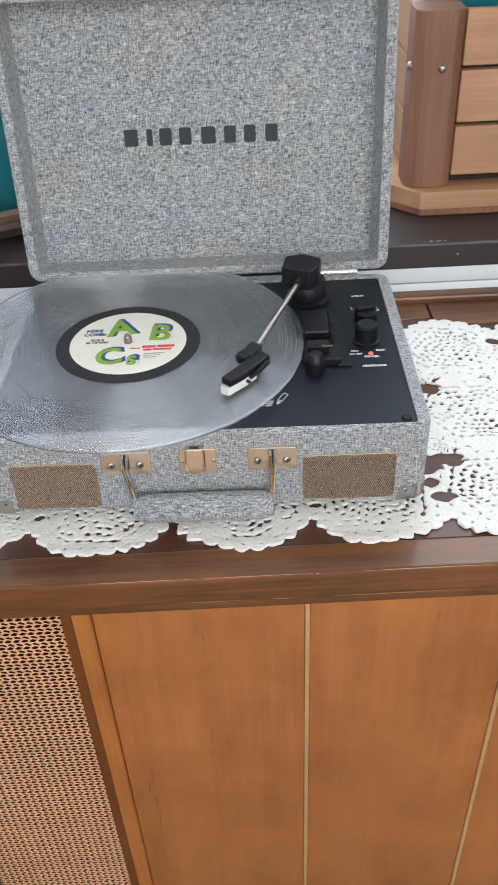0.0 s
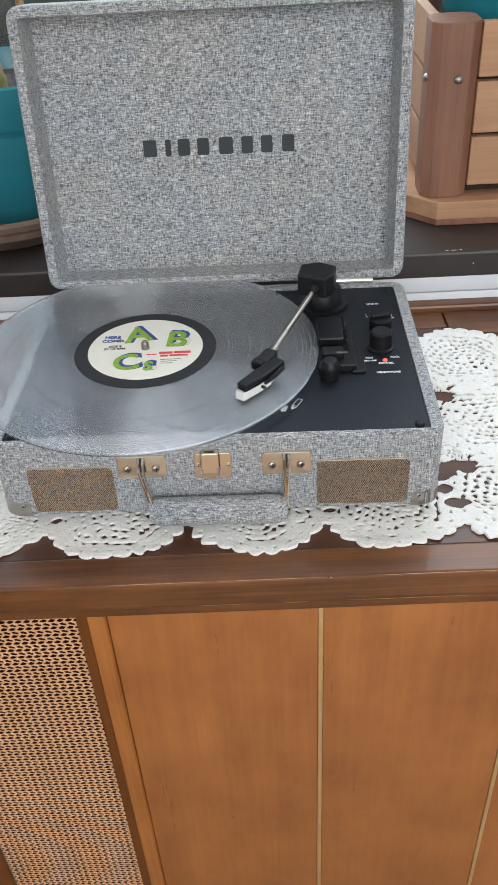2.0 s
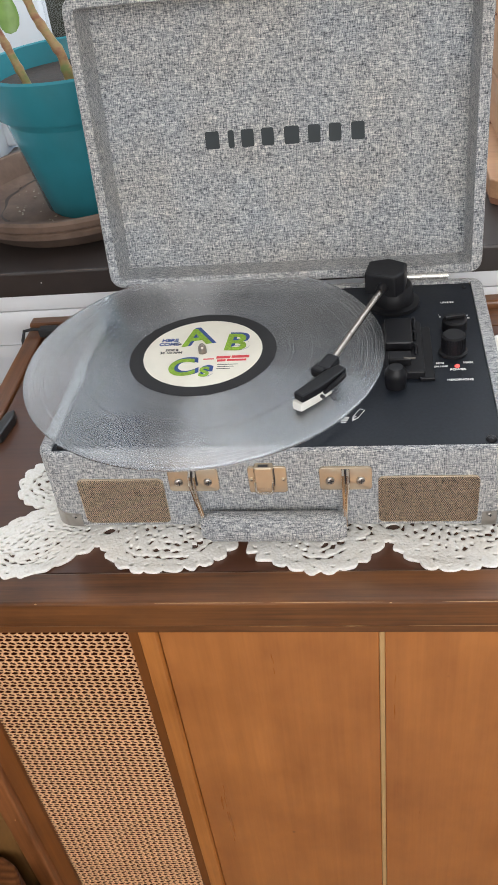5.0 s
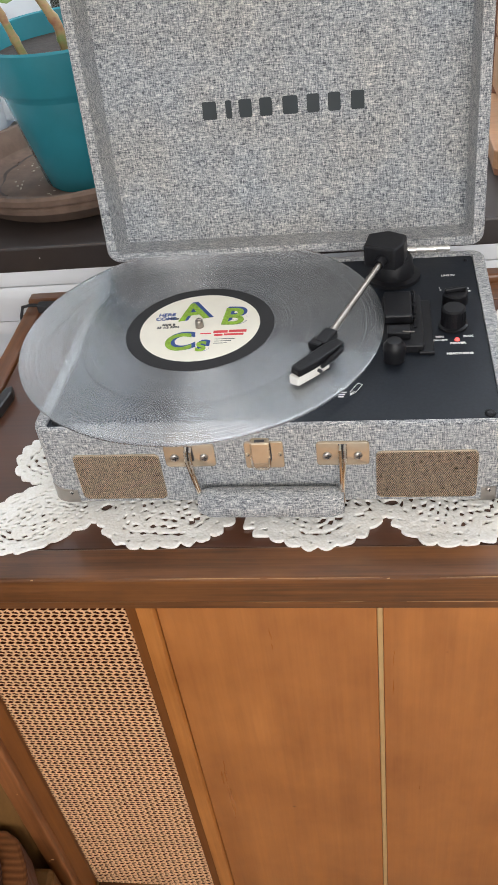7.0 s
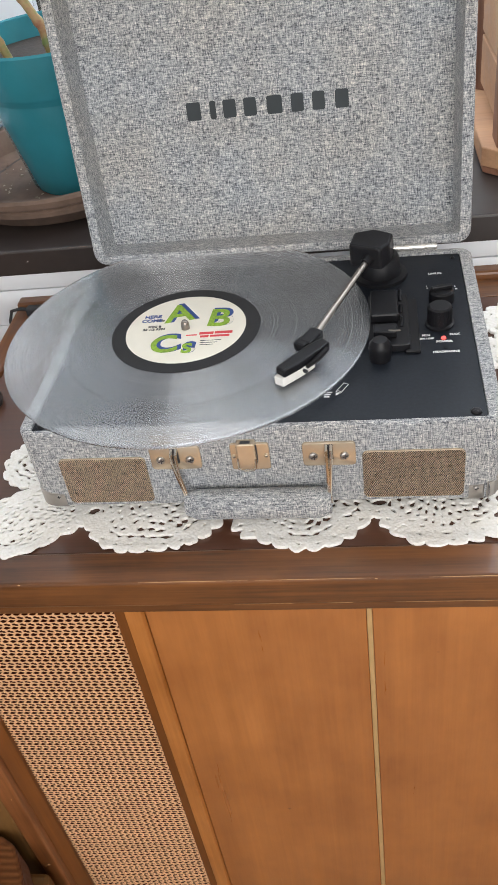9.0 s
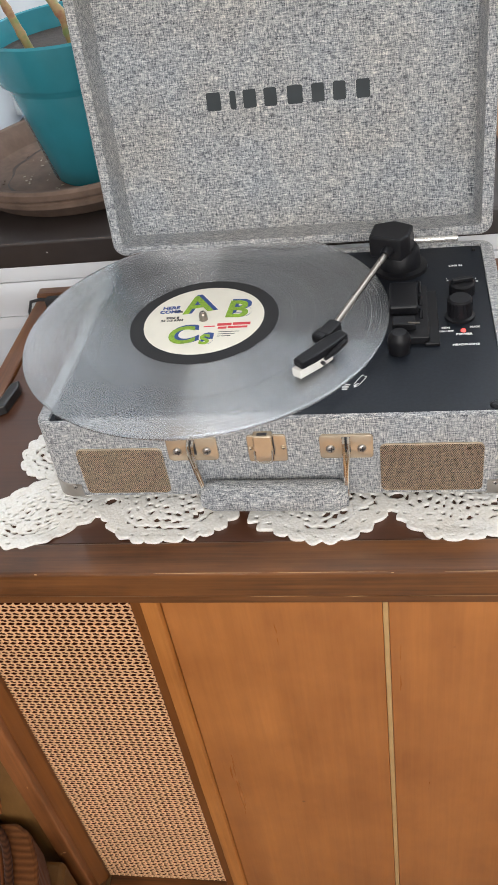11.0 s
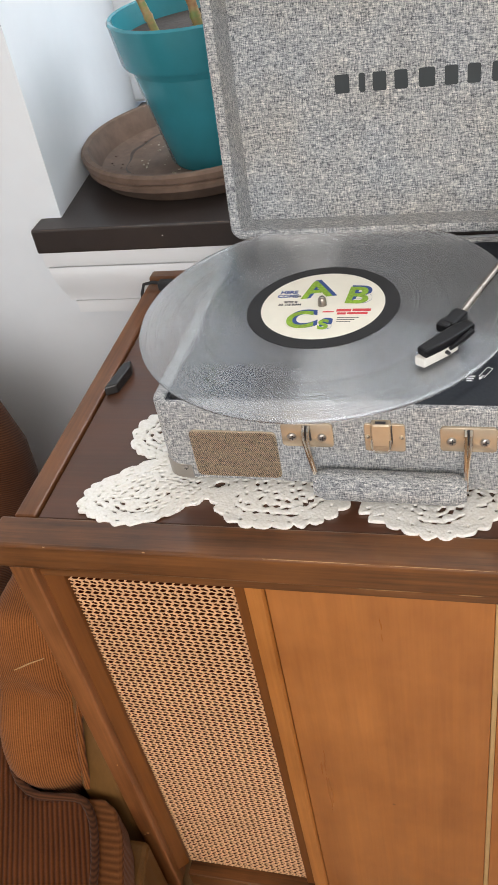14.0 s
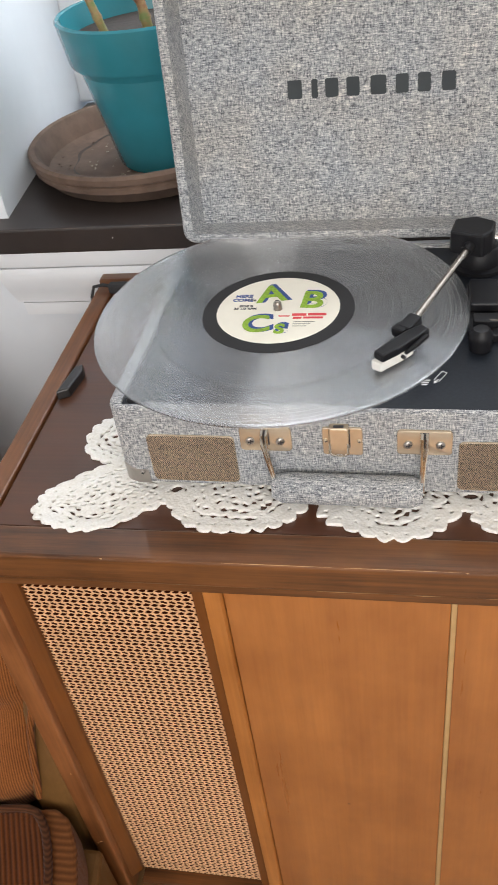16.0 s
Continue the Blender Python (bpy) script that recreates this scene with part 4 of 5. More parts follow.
def lace_field(X, Y):
    """Above zero where there is thread: scalloped motifs with rings of small gaps. Also the relief and the motif's number."""
    X, Y = X + 0.0020 * np.sin(70 * Y + 2 * np.sin(50 * X)), Y + 0.0020 * np.sin(80 * X + 2 * np.sin(60 * Y))
    X, Y = X + 0.0006 * np.sin(410 * Y + 3 * np.sin(170 * X)), Y + 0.0006 * np.sin(450 * X + 3 * np.sin(190 * Y))
    solid = np.full(X.shape, -1.0)
    holes = np.full(X.shape, 1.0)
    relief = np.zeros(X.shape)
    best = np.full(X.shape, 9.0)
    owner = np.zeros(X.shape, int)
    for i, (cx, cy, rx, ry, ex, rot) in enumerate(CELLS):
        c, s = math.cos(rot), math.sin(rot)
        u, v = ((X - cx) * c + (Y - cy) * s) / rx, ((Y - cy) * c - (X - cx) * s) / ry
        a = np.arctan2(v, u)
        se = (np.abs(u) ** ex + np.abs(v) ** ex) ** (1 / ex)
        size = (rx + ry) / 2
        lobes = round(size / 0.0585 * 13)
        scal = 0.075 * np.abs(np.sin(lobes * a + 0.7 * i + 0.25 * np.sin(3 * a + i))) ** 0.8 - 0.045
        solid = np.maximum(solid, (1 + scal - se) * 0.055)
        mine = se < best
        best = np.minimum(best, se)
        owner = np.where(mine, i, owner)
        k = np.ones(X.shape)
        for q, (r0, r1, pitch) in enumerate(RINGS):
            rad, half = (r0 + r1) / 2, (r1 - r0) / 2 * size
            n = max(5, round(2 * math.pi * rad * size / pitch)) if q < 6 else lobes * 2
            turn = a * n / (2 * np.pi) + 0.5 * (q % 2) + 0.07 * np.sin(5 * a + i + q)
            tang = (turn % 1 - 0.5) * 2 * np.pi * rad * size / n
            pick = np.abs(np.sin(np.floor(turn) * 12.9898 + q * 78.233 + i * 37.719) * 43758.5453) % 1
            wide = (2 * math.pi * rad * size / n - 0.0022) / 2 if q < 6 else 0.0017
            open_ = np.clip(0.92 + 0.35 * np.sin(2 * a + 1.9 * i), 0.55, 1.1) if q in (3, 4, 5) else 0.88
            grow = np.where(pick < 0.17, 0.12, (0.82 + 0.36 * pick) * open_)
            off = (se * (1 - 0.050 * np.cos(6 * a + 0.5 * i)) - rad - 0.012 * np.sin(4 * a + q + i)) * size
            # three-cornered gaps between slanting strands, wide end in or out by turns
            spin = np.where(pick * 7 % 1 > 0.5, 1.0, -1.0)
            taper = np.clip(1 + 0.65 * spin * off / half, 0.2, 1.2)
            lean = tang + 0.55 * off * (pick - 0.5)
            h = (np.abs(off / (half * (0.55 + 0.50 * grow))) ** 1.7 + np.abs(lean / (wide * grow * taper)) ** 1.7) ** (1 / 1.7) - 1
            k = np.minimum(k, h * 0.0018)
        holes = np.where(mine, k, holes)
        relief = np.where(mine, 0.5 * np.cos(lobes * 2 * a) * np.clip(se, 0, 1) ** 2 + 0.5 * np.cos(se * 56), relief)
    for x0, y0, w, h in [(bx + ox, cy + oy, w, h) for bx in (-0.141, -0.030, 0.084, 0.193, 0.302) for cy in (0.018, 0.126, 0.235)
                         for ox, oy, w, h in ((-0.004, 0.010, 0.0046, 0.0032), (0.003, -0.008, 0.0050, 0.0032), (-0.006, 0.030, 0.0085, 0.0048), (0.010, 0.042, 0.0110, 0.0046), (0.022, 0.034, 0.0042, 0.0030))]:
        if y0 < 0.262:
            g = 2.1 if x0 > 0.17 else 1.1
            e = np.abs((X - x0) / (w * g)) ** 1.5 + np.abs((Y - y0) / (h * g)) ** 1.5 - 1
            holes = np.minimum(holes, e * 0.003)
    return np.minimum(solid, holes), relief, owner


def lace():
    st = 0.00068
    xs, ys = np.arange(-0.258, 0.360, st), np.arange(-0.050, 0.300, st)
    X, Y = np.meshgrid(xs, ys, indexing="ij")
    F, B, own = lace_field(X, Y)
    cut = (np.abs(X + 0.003) < 0.150) & (Y > 0.045) & (Y < 0.225)
    eps = 0.0002
    gx = (lace_field(X + eps, Y)[0] - F) / eps
    gy = (lace_field(X, Y + eps)[0] - F) / eps
    g2 = np.maximum(gx * gx + gy * gy, 0.05)
    near = np.abs(F) < st * np.sqrt(g2) * 0.9
    PX = np.where(near, X - np.clip(F * gx / g2, -st * 0.6, st * 0.6), X)
    PY = np.where(near, Y - np.clip(F * gy / g2, -st * 0.6, st * 0.6), Y)
    ins = (F > 0) | near & (F > -0.35 * st * np.sqrt(g2))
    keep = ins[:-1, :-1] & ins[1:, :-1] & ins[1:, 1:] & ins[:-1, 1:] & ~cut[:-1, :-1]
    fall = np.clip(F / 0.0012, 0, 1)
    base = -0.0005 + 0.0011 * np.clip((-0.024 - Y) / 0.008, 0, 1)
    Z = base + 0.0008 * np.sqrt(fall) + 0.00009 * B + 0.00005 * np.sin(900 * X + 2 * np.sin(300 * Y)) * np.sin(870 * Y) + 0.00045 * (1 + np.sin(55 * X) * np.sin(48 * Y))
    Z = np.maximum(Z, base - 0.0001)
    n, m = X.shape
    idx = np.arange(n * m).reshape(n, m)
    off = n * m
    pad = np.pad(keep, 1)
    verts = np.concatenate([np.stack([PX, PY, Z], -1).reshape(-1, 3), np.stack([PX, PY, base - 0.0011], -1).reshape(-1, 3)])
    runner = thing("lace_runner", "white crocheted cotton lace runner lying on the console", "lace runner", m=pose(0, 0, T))
    for c in range(len(CELLS)):
        part_of = keep & (own[:-1, :-1] == c)
        if not part_of.any():
            continue
        ii, jj = np.nonzero(part_of)
        faces = [np.stack([idx[ii, jj], idx[ii + 1, jj], idx[ii + 1, jj + 1], idx[ii, jj + 1]], 1)]
        for di, dj, a, b in ((-1, 0, (0, 1), (0, 0)), (1, 0, (1, 0), (1, 1)), (0, -1, (0, 0), (1, 0)), (0, 1, (1, 1), (0, 1))):
            e = part_of & ~pad[1 + di:1 + di + keep.shape[0], 1 + dj:1 + dj + keep.shape[1]]
            p, q = np.nonzero(e)
            u, v = idx[p + a[0], q + a[1]], idx[p + b[0], q + b[1]]
            faces.append(np.stack([v, u, u + off, v + off], 1))
        faces = np.concatenate(faces)
        used, inv = np.unique(faces, return_inverse=True)
        me = bpy.data.meshes.new("motif")
        me.from_pydata(verts[used].tolist(), [], inv.reshape(-1, 4).tolist())
        for poly in me.polygons:
            poly.use_smooth = True
        me.set_sharp_from_angle(angle=radians(60))
        me.materials.append(LACE)
        new("motif", me).parent = runner
    return runner


lace()

# ---- small things on the console ----
wedge = thing("rubber_wedge", "small dark grey pointed wedge on the console top", "wedge", m=pose(-0.2705, 0.1480, T - 0.002, 0, 0, -6))
part("wedge_body", prism([(-0.0052, -0.023), (0.0052, -0.016), (0.0062, 0.014), (0.002, 0.024), (-0.0045, 0.018)], 0, 0.0100, bev=0.0015), plain("grey_rubber", (0.018, 0.017, 0.017), 0.35), wedge)
cable = thing("power_cable", "thin black power cable looped over the console edge", "cable", m=pose(0, 0, T))
part("cable_run", tube([(-0.150, 0.300, 0.003), (-0.22, 0.316, 0.003), (-0.268, 0.323, 0.004), (-0.292, 0.325, 0.006), (-0.302, 0.323, 0.005), (-0.3045, 0.318, -0.004), (-0.304, 0.312, -0.02), (-0.304, 0.310, -0.06)], 0.0019, 10), RUBBER, cable, smooth=True)
part("cable_clip", box(-0.284, -0.262, 0.317, 0.328, -0.0015, 0.009, bev=0.002), RUBBER, cable)

# ---- things on the sill ----
TRX, TRY = -0.272, 0.526
tray = thing("plant_saucer", "brown clay plant saucer with dried crumbs, on the sill", "saucer", m=pose(TRX, TRY, ZS))
part("saucer_body", lathe([(0, 0.008), (0.118, 0.008), (0.126, 0.012), (0.134, 0.034), (0.137, 0.0375), (0.1430, 0.0380), (0.1460, 0.035), (0.1455, 0.0285), (0.1415, 0.0262), (0.1408, 0.0242), (0.1425, 0.0225), (0.1420, 0.0175), (0.1380, 0.0160), (0.1290, 0.0040), (0.122, 0.0), (0, 0.0)], 72), CLAY, tray, smooth=True)
rnd = random.Random(5)
bm = bmesh.new()
for k in range(26):
    a, r = rnd.uniform(2.6, 5.2), rnd.uniform(0.085, 0.118)
    q = rnd.uniform(0.0005, 0.0015)
    bmesh.ops.create_icosphere(bm, subdivisions=1, radius=q, matrix=pose(r * math.cos(a), r * math.sin(a), 0.0088, 0, 0, 30 * k) @ Matrix.Diagonal((1.6, 1, 0.6, 1)))
part("crumbs", bm, CLAY, tray)["kind"] = "stuff"
bm = bmesh.new()
for k in range(46):
    a = rnd.uniform(2.3, 5.9)
    r = rnd.choice((rnd.uniform(0.060, 0.074), rnd.uniform(0.066, 0.112)))
    q = rnd.uniform(0.0005, 0.0016)
    bmesh.ops.create_icosphere(bm, subdivisions=1, radius=q, matrix=pose(0.024 + r * math.cos(a), -0.008 + r * math.sin(a), 0.0086, 0, 0, 40 * k) @ Matrix.Diagonal((1.7, 1, 0.5, 1)))
part("grit", bm, plain("pale_grit", (0.42, 0.36, 0.28), 0.8, vary=0.5, scale=200), tray, "pale dried grit round the pot's foot")["kind"] = "stuff"
bm = bmesh.new()
ring = []
for k in range(72):
    a = 2 * math.pi * k / 72
    w = 0.0020 + 0.0016 * math.sin(5 * a) * math.sin(2 * a + 1)
    r = 0.098 + 0.004 * math.sin(3 * a + 1) + 0.002 * math.sin(11 * a)
    ring.append([bm.verts.new((r2 * math.cos(a), r2 * math.sin(a), 0.0083)) for r2 in (r - w, r + w)])
for k in range(72):
    b, c = ring[k], ring[(k + 1) % 72]
    bm.faces.new((b[0], b[1], c[1], c[0]))
part("tide_mark", bm, plain("dark_dried_soil", (0.040, 0.026, 0.018), 0.6, vary=0.4, scale=120), tray, "dark dried water mark")
pot = thing("plant_pot", "glazed teal plant pot with soil, in the clay saucer", "plant pot", m=pose(-0.245, 0.518, ZS + 0.0085))
part("pot_body", lathe([(0, 0.006), (0.050, 0.006), (0.052, 0.0), (0.058, 0.0), (0.0615, 0.004), (0.0855, 0.113), (0.0857, 0.116), (0.0935, 0.1182), (0.0952, 0.1215), (0.1010, 0.160), (0.1018, 0.1635), (0.0998, 0.1660), (0.0962, 0.1648), (0.0895, 0.1200), (0.084, 0.1080), (0, 0.1080)], 96), TEAL, pot, "glossy teal glaze", smooth=True)
part("soil", lathe([(0, 0.146), (0.05, 0.144), (0.0905, 0.142), (0.0905, 0.138), (0, 0.138)], 48), SOIL, pot)


def stem_plant(parent_pose, stems, leaves, name, label):
    th = thing(name, label, "plant", m=parent_pose)
    for pts, rad in stems:
        bm = bmesh.new()
        pp, rr = [], []
        n = 26
        for k in range(n + 1):
            f = k / n * (len(pts) - 1)
            i = min(int(f), len(pts) - 2)
            pp.append(Vector(pts[i]).lerp(Vector(pts[i + 1]), f - i))
            rr.append(rad * (1.0 + (0.22 if k % 5 == 0 else 0)) * (1 - 0.35 * k / n))
        part("stem", tube(pp, rr, 12, bm=bm), STEM, th, smooth=True)
    for (x, y, z), size, tilt, turn in leaves:
        bm = bmesh.new()
        bmesh.ops.create_uvsphere(bm, u_segments=14, v_segments=8, radius=1)
        for v in bm.verts:
            v.co = Vector((v.co.x * size * 0.55 * (1 - 0.25 * v.co.y), v.co.y * size, v.co.z * size * 0.11 + 0.12 * size * v.co.y ** 2))
        bm.transform(pose(x, y, z, tilt, 0, turn))
        part("leaf", bm, LEAF, th, smooth=True)
    return th


stem_plant(pose(-0.245, 0.518, ZS + 0.15), [
    ([(-0.040, -0.030, 0), (-0.052, -0.030, 0.04), (-0.070, -0.026, 0.09), (-0.078, -0.02, 0.14)], 0.0048),
    ([(0.010, -0.035, 0), (0.006, -0.036, 0.035), (-0.016, -0.03, 0.075), (-0.03, -0.025, 0.13)], 0.0058),
    ([(0.03, 0.01, 0), (0.034, 0.012, 0.06), (0.03, 0.02, 0.15)], 0.006)],
    [((-0.040, -0.040, 0.080), 0.020, 70, 10), ((-0.055, -0.03, 0.115), 0.018, 40, 60), ((-0.082, -0.02, 0.15), 0.02, 30, -40), ((-0.030, -0.03, 0.14), 0.019, 60, 150), ((0.03, 0.02, 0.155), 0.022, 30, 20), ((-0.012, -0.03, 0.100), 0.014, 50, 200)],
    "jade_plant", "young succulent plant with jointed stems in the teal pot")

# planter box
planter = thing("planter_box", "stained wooden planter box with slatted sides, on the sill", "planter", m=pose(0, 0, ZS))
BXL, BYF, BW, BDP = 0.229, 0.428, 0.30, 0.24


def chamfered(x0, x1, y0, y1, c):
    return [(x0 + c, y0), (x1 - c, y0), (x1, y0 + c), (x1, y1 - c), (x1 - c, y1), (x0 + c, y1), (x0, y1 - c), (x0, y0 + c)]


part("base_board", prism(chamfered(BXL - 0.012, BXL + BW + 0.012, BYF - 0.012, BYF + BDP + 0.012, 0.030), 0.0005, 0.008, bev=0.001), BOX_DARK, planter)
part("base_board", prism(chamfered(BXL - 0.014, BXL + BW + 0.014, BYF - 0.014, BYF + BDP + 0.014, 0.031), 0.0082, 0.0290, bev=0.0015), BOX_LIGHT, planter, "pale cedar base board")
for sx in (0, 1):
    for sy in (0, 1):
        x0 = BXL + (BW - 0.052) * sx
        y0 = BYF + (BDP - 0.052) * sy
        c = 0.010
        post = part("corner_post", prism(chamfered(x0, x0 + 0.052, y0, y0 + 0.052, c), 0.0292, 0.2130, bev=0.001), BOX_DARK, planter, "reddish stained corner post")
        if sy == 0:
            for bx, by, rx in ((x0 + 0.030, y0 - 0.0005, 90), ) + (((x0 - 0.0005, y0 + 0.016, 90),) if sx == 0 else ()):
                part("bolt", lathe([(0, 0.0036), (0.0025, 0.0030), (0.0042, 0.0012), (0.0044, 0), (0, 0)], 20, pose(bx, by, 0.1575, 90, 0, 0 if bx > x0 else -90)), NICKEL, post, "round metal bolt head", smooth=True)
for k in range(3):
    z0, z1 = 0.0405 + 0.0585 * k, 0.0405 + 0.0585 * (k + 1) - 0.0045
    part("slat", box(BXL + 0.0525, BXL + BW - 0.0525, BYF + 0.005, BYF + 0.017, z0, z1, bev=0.0012), BOX_LIGHT, planter, "pale cedar slat")
    part("slat", box(BXL + 0.0525, BXL + BW - 0.0525, BYF + BDP - 0.017, BYF + BDP - 0.005, z0, z1, bev=0.0012), BOX_LIGHT, planter)
    for xs in (BXL + 0.005, BXL + BW - 0.017):
        part("slat", box(xs, xs + 0.012, BYF + 0.0525, BYF + BDP - 0.0525, z0, z1, bev=0.0012), BOX_LIGHT, planter)
part("liner", box(BXL + 0.018, BXL + BW - 0.018, BYF + 0.018, BYF + BDP - 0.018, 0.03, 0.18), SOIL, planter)
pot2 = copy_thing(pot, pose(0.325, 0.535, ZS + 0.1805))
tagged(pot2, "glazed teal plant pot standing in the wooden planter", "plant pot")

# ---- armchair beside the console ----
chair = thing("armchair", "brown corduroy armchair with wooden frame beside the console", "armchair", m=pose(0, 0, 0))


def cushion(x0, x1, y0, y1, z0, z1, r, puff=0.0, m=None):
    bm = bmesh.new()
    add_box(bm, x0, x1, y0, y1, z0, z1, bev=r, seg=5, m=m)
    bmesh.ops.subdivide_edges(bm, edges=[e for e in bm.edges if e.calc_length() > 0.05], cuts=5, use_grid_fill=True)
    return bm


SEAT_EDGE = [(-0.455, 0.12), (-0.467, -0.012), (-0.446, -0.047), (-0.415, -0.074), (-0.383, -0.074), (-0.355, -0.068), (-0.337, -0.078), (-0.320, -0.106), (-0.303, -0.155), (-0.288, -0.22), (-0.282, -0.32)]
part("seat_cushion", prism([(-1.02, 0.12)] + [(-1.02, -0.32)] + SEAT_EDGE[::-1], 0.215, 0.345, bev=0.006), CORD_SEAT, chair, "ribbed seat cushion, coloured as shaded")
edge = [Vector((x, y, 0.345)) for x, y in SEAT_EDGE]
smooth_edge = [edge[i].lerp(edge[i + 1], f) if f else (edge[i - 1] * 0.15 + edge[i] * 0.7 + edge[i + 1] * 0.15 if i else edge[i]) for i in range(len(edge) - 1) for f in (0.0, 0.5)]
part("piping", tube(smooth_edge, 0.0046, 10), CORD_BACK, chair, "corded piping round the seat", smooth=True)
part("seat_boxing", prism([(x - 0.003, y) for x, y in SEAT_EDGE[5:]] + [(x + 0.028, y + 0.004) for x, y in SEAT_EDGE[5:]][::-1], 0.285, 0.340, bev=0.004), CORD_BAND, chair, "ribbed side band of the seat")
armb = cushion(-0.460, -0.338, -0.052, 0.30, 0.285, 0.530, 0.044)
bmesh.ops.subdivide_edges(armb, edges=[e for e in armb.edges if e.calc_length() > 0.02], cuts=1, use_grid_fill=True)
for v in armb.verts:
    if v.co.y < 0.05:
        f = (0.05 - v.co.y) / 0.10
        v.co.y += 0.055 * max(0, (v.co.z - 0.36) / 0.14) * f
    if v.co.y < 0.03:
        v.co.y += 0.014 * math.exp(-((v.co.z - 0.435) / 0.020) ** 2) - 0.012 * math.exp(-((v.co.z - 0.365) / 0.045) ** 2) + 0.003 * math.sin(70 * v.co.x + 40 * v.co.z)
    if v.co.x > -0.40:
        v.co.x -= 0.05 * max(0.0, 0.47 - v.co.z)
part("arm", armb, CORD_ARM, chair, "ribbed padded arm, coloured as lit", smooth=True)
part("arm", cushion(-1.04, -0.94, -0.06, 0.30, 0.325, 0.505, 0.040), CORD_ARM, chair, smooth=True)
part("arm_welt", tube([(-0.338, 0.30, 0.502), (-0.336, 0.08, 0.508), (-0.336, 0.030, 0.498), (-0.340, -0.004, 0.468), (-0.346, -0.026, 0.425), (-0.348, -0.044, 0.38), (-0.350, -0.053, 0.34), (-0.352, -0.050, 0.318)], 0.0040, 10), CORD_ARM, chair, "corded welt of the arm", smooth=True)
part("loose_thread", tube([(-0.4130, -0.0055, 0.4800), (-0.4020, -0.0046, 0.4862), (-0.3900, -0.0030, 0.4925), (-0.3747, 0.0014, 0.4968)], [0.0005, 0.0008, 0.0008, 0.0005], 8), BARE, chair, "pale loose thread on the arm", smooth=True)
back = cushion(-1.10, -0.400, 0.115, 0.215, 0.34, 0.735, 0.048)
for v in back.verts:
    if v.co.x > -0.6:
        v.co.x -= 0.36 * max(0.0, 0.66 - v.co.z) + 0.42 * max(0.0, v.co.z - 0.60)
part("backrest", back, CORD_BACK, chair, "brown ribbed back cushion, coloured as shaded", smooth=True)
board = cushion(-0.358, -0.312, -0.056, 0.30, 0.10, 0.585, 0.006)
for v in board.verts:
    if v.co.y < 0.05:
        v.co.y += 0.055 * max(0.0, (v.co.z - 0.34) / 0.14) * (0.05 - v.co.y) / 0.086
part("frame_board", board, CHAIR_WOOD, chair, "olive-brown wooden side frame", smooth=True)
part("seat_rail", prism([(-0.340, -0.078), (-0.284, -0.078), (-0.256, -0.30), (-0.340, -0.30)], 0.06, 0.283, bev=0.006), CHAIR_WOOD, chair)
part("front_leg", prism([(-0.346, -0.040), (-0.342, -0.044), (-0.324, -0.044), (-0.319, -0.038), (-0.319, -0.010), (-0.346, -0.010)], 0.0, 0.099, bev=0.003), CHAIR_WOOD, chair)
for x, y in ((-1.0, -0.22), (-1.0, 0.24), (-0.37, 0.24)):
    part("leg", cyl(0.013, 0.019, 0, 0.21, 18, m=pose(x, y, 0)), CHAIR_WOOD, chair, smooth=True)
part("seat_frame", box(-1.0, -0.375, -0.25, 0.27, 0.12, 0.205, bev=0.01), CHAIR_WOOD, chair)

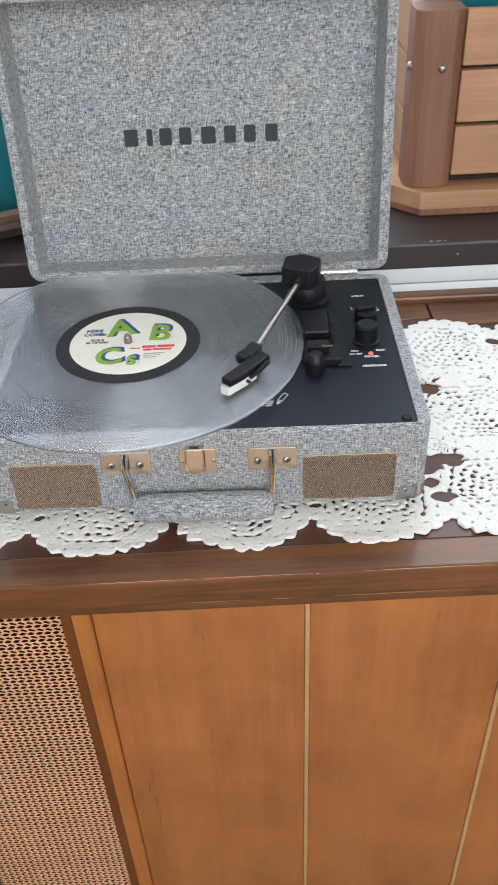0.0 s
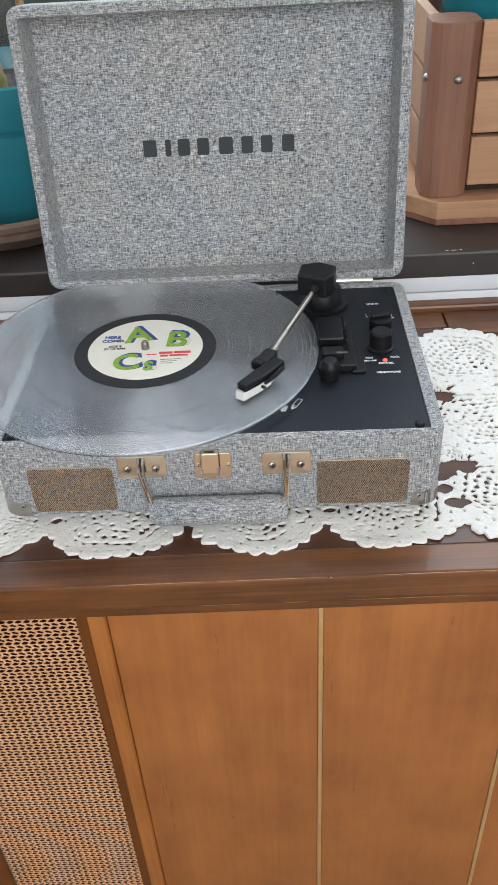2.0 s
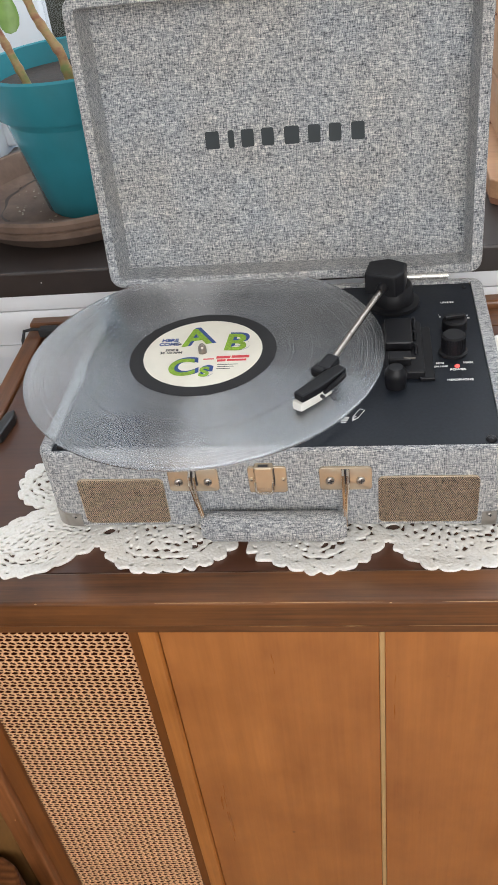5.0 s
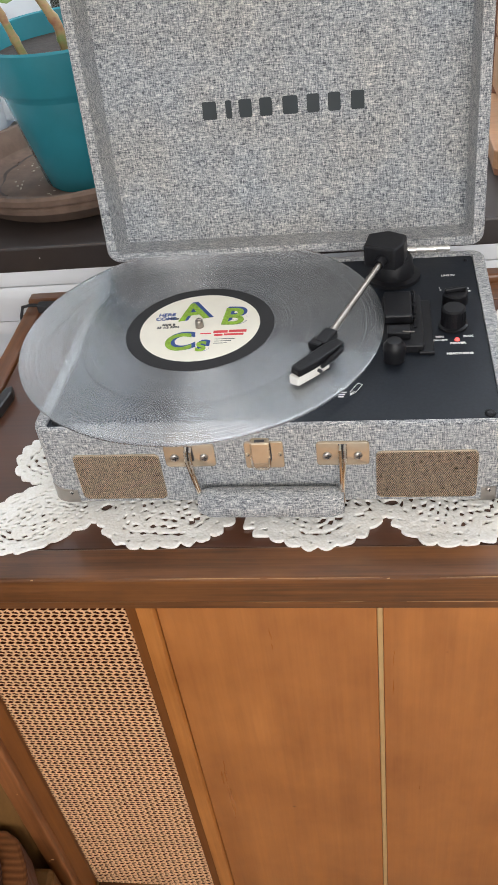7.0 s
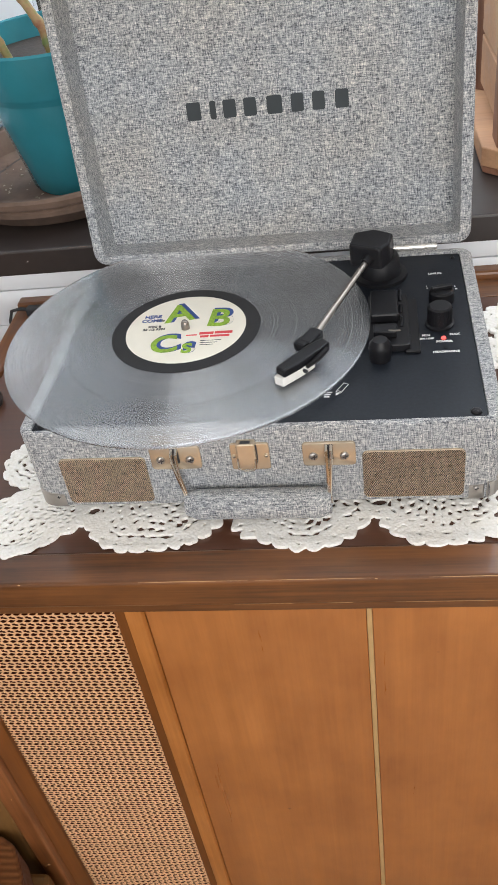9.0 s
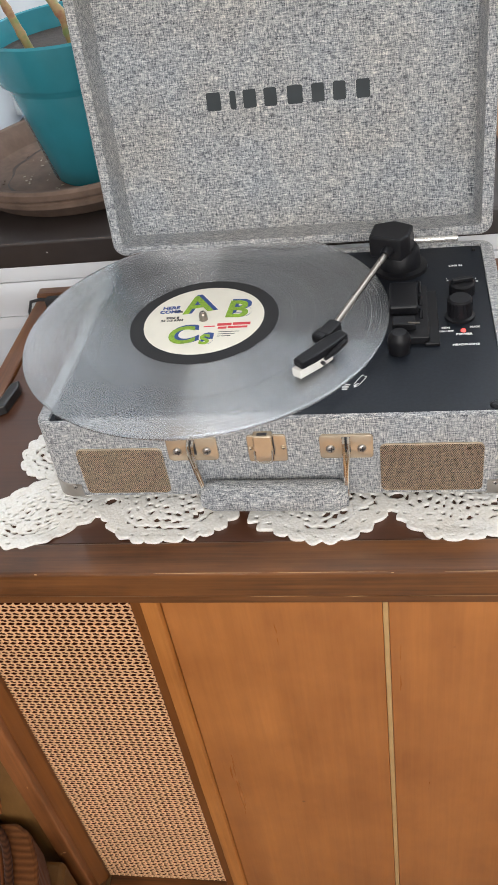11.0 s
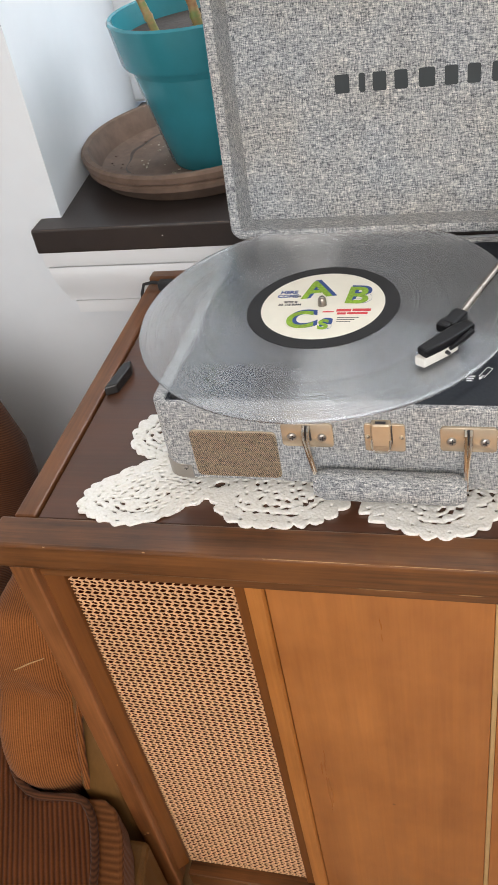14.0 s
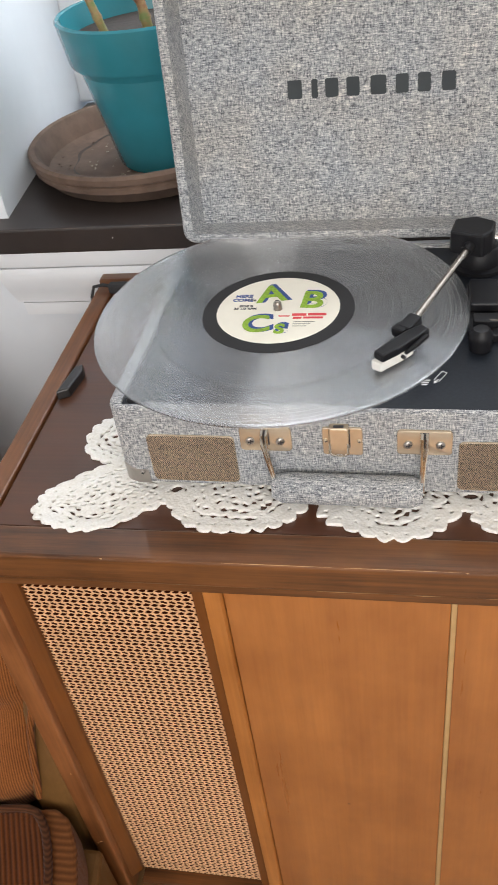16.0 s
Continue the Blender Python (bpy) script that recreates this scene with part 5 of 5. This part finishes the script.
# ---- cane grille of the console, strand by strand ----
PX_, PZ_ = 0.0070, 0.0045
GX0, GX1, GZ0, GZ1 = -0.2698, -0.1226, ZB, -0.0455
cane = part("cane_grille", box(GX0, GX1, -0.0400, -0.0310, GZ0, GZ1), CANE_BACK, console, "woven cane over dark cloth")


def strand(vertical, n, step, phase):
    """A woven strand: the level ones ripple, the upright ones step aside at every row."""
    bm = bmesh.new()
    if vertical:
        path = []
        for k in range(n):
            o = 0.0014 if (k + phase) % 2 else -0.0012
            path += [(o * 0.25, 0.0009, -k * step), (o, -0.0002, -(k + 0.3) * step), (o * 1.05, -0.0002, -(k + 0.62) * step)]
        sec = [(-0.00088, 0.0003), (-0.00048, -0.0006), (0.00048, -0.0006), (0.00088, 0.0003)]
        rings = [[bm.verts.new((x + a, y + b, z)) for a, b in sec] for x, y, z in path]
    else:
        path = [(k * step / 4, -0.0003 * math.cos(2 * math.pi * k / 4 + phase * math.pi), 0.0004 * math.sin(2 * math.pi * k / 4 + phase * math.pi)) for k in range(n * 4 + 1)]
        sec = [(-0.00055, 0.0002), (-0.0003, -0.0003), (0.0003, -0.0003), (0.00055, 0.0002)]
        rings = [[bm.verts.new((x, y + b, z + a)) for a, b in sec] for x, y, z in path]
    for p, q in zip(rings, rings[1:]):
        for j in range(3):
            bm.faces.new((p[j], p[j + 1], q[j + 1], q[j]))
    bmesh.ops.recalc_face_normals(bm, faces=bm.faces)
    me = bpy.data.meshes.new("cane_strand")
    bm.to_mesh(me)
    bm.free()
    for q in me.polygons:
        q.use_smooth = True
    me.materials.append(CANE)
    return me


nx, nz = round((GX1 - GX0) / PX_), round((GZ1 - GZ0) / PZ_)
PX_, PZ_ = (GX1 - GX0 - 0.0006) / nx, (GZ1 - GZ0) / nz
hs_mesh = [strand(False, nx, PX_, q) for q in (0, 1)]
vs_mesh = [strand(True, nz, PZ_, 0)]
for k in range(nz):
    o = new("cane_strand", hs_mesh[k % 2])
    o.parent, o.location = cane, (GX0 + 0.0003, -0.0432, GZ1 - PZ_ * (k + 0.5))
for k in range(nx):
    o = new("cane_strand", vs_mesh[0])
    o.parent, o.location = cane, (GX0 + 0.0003 + PX_ * (k + 0.5), -0.0432, GZ1)
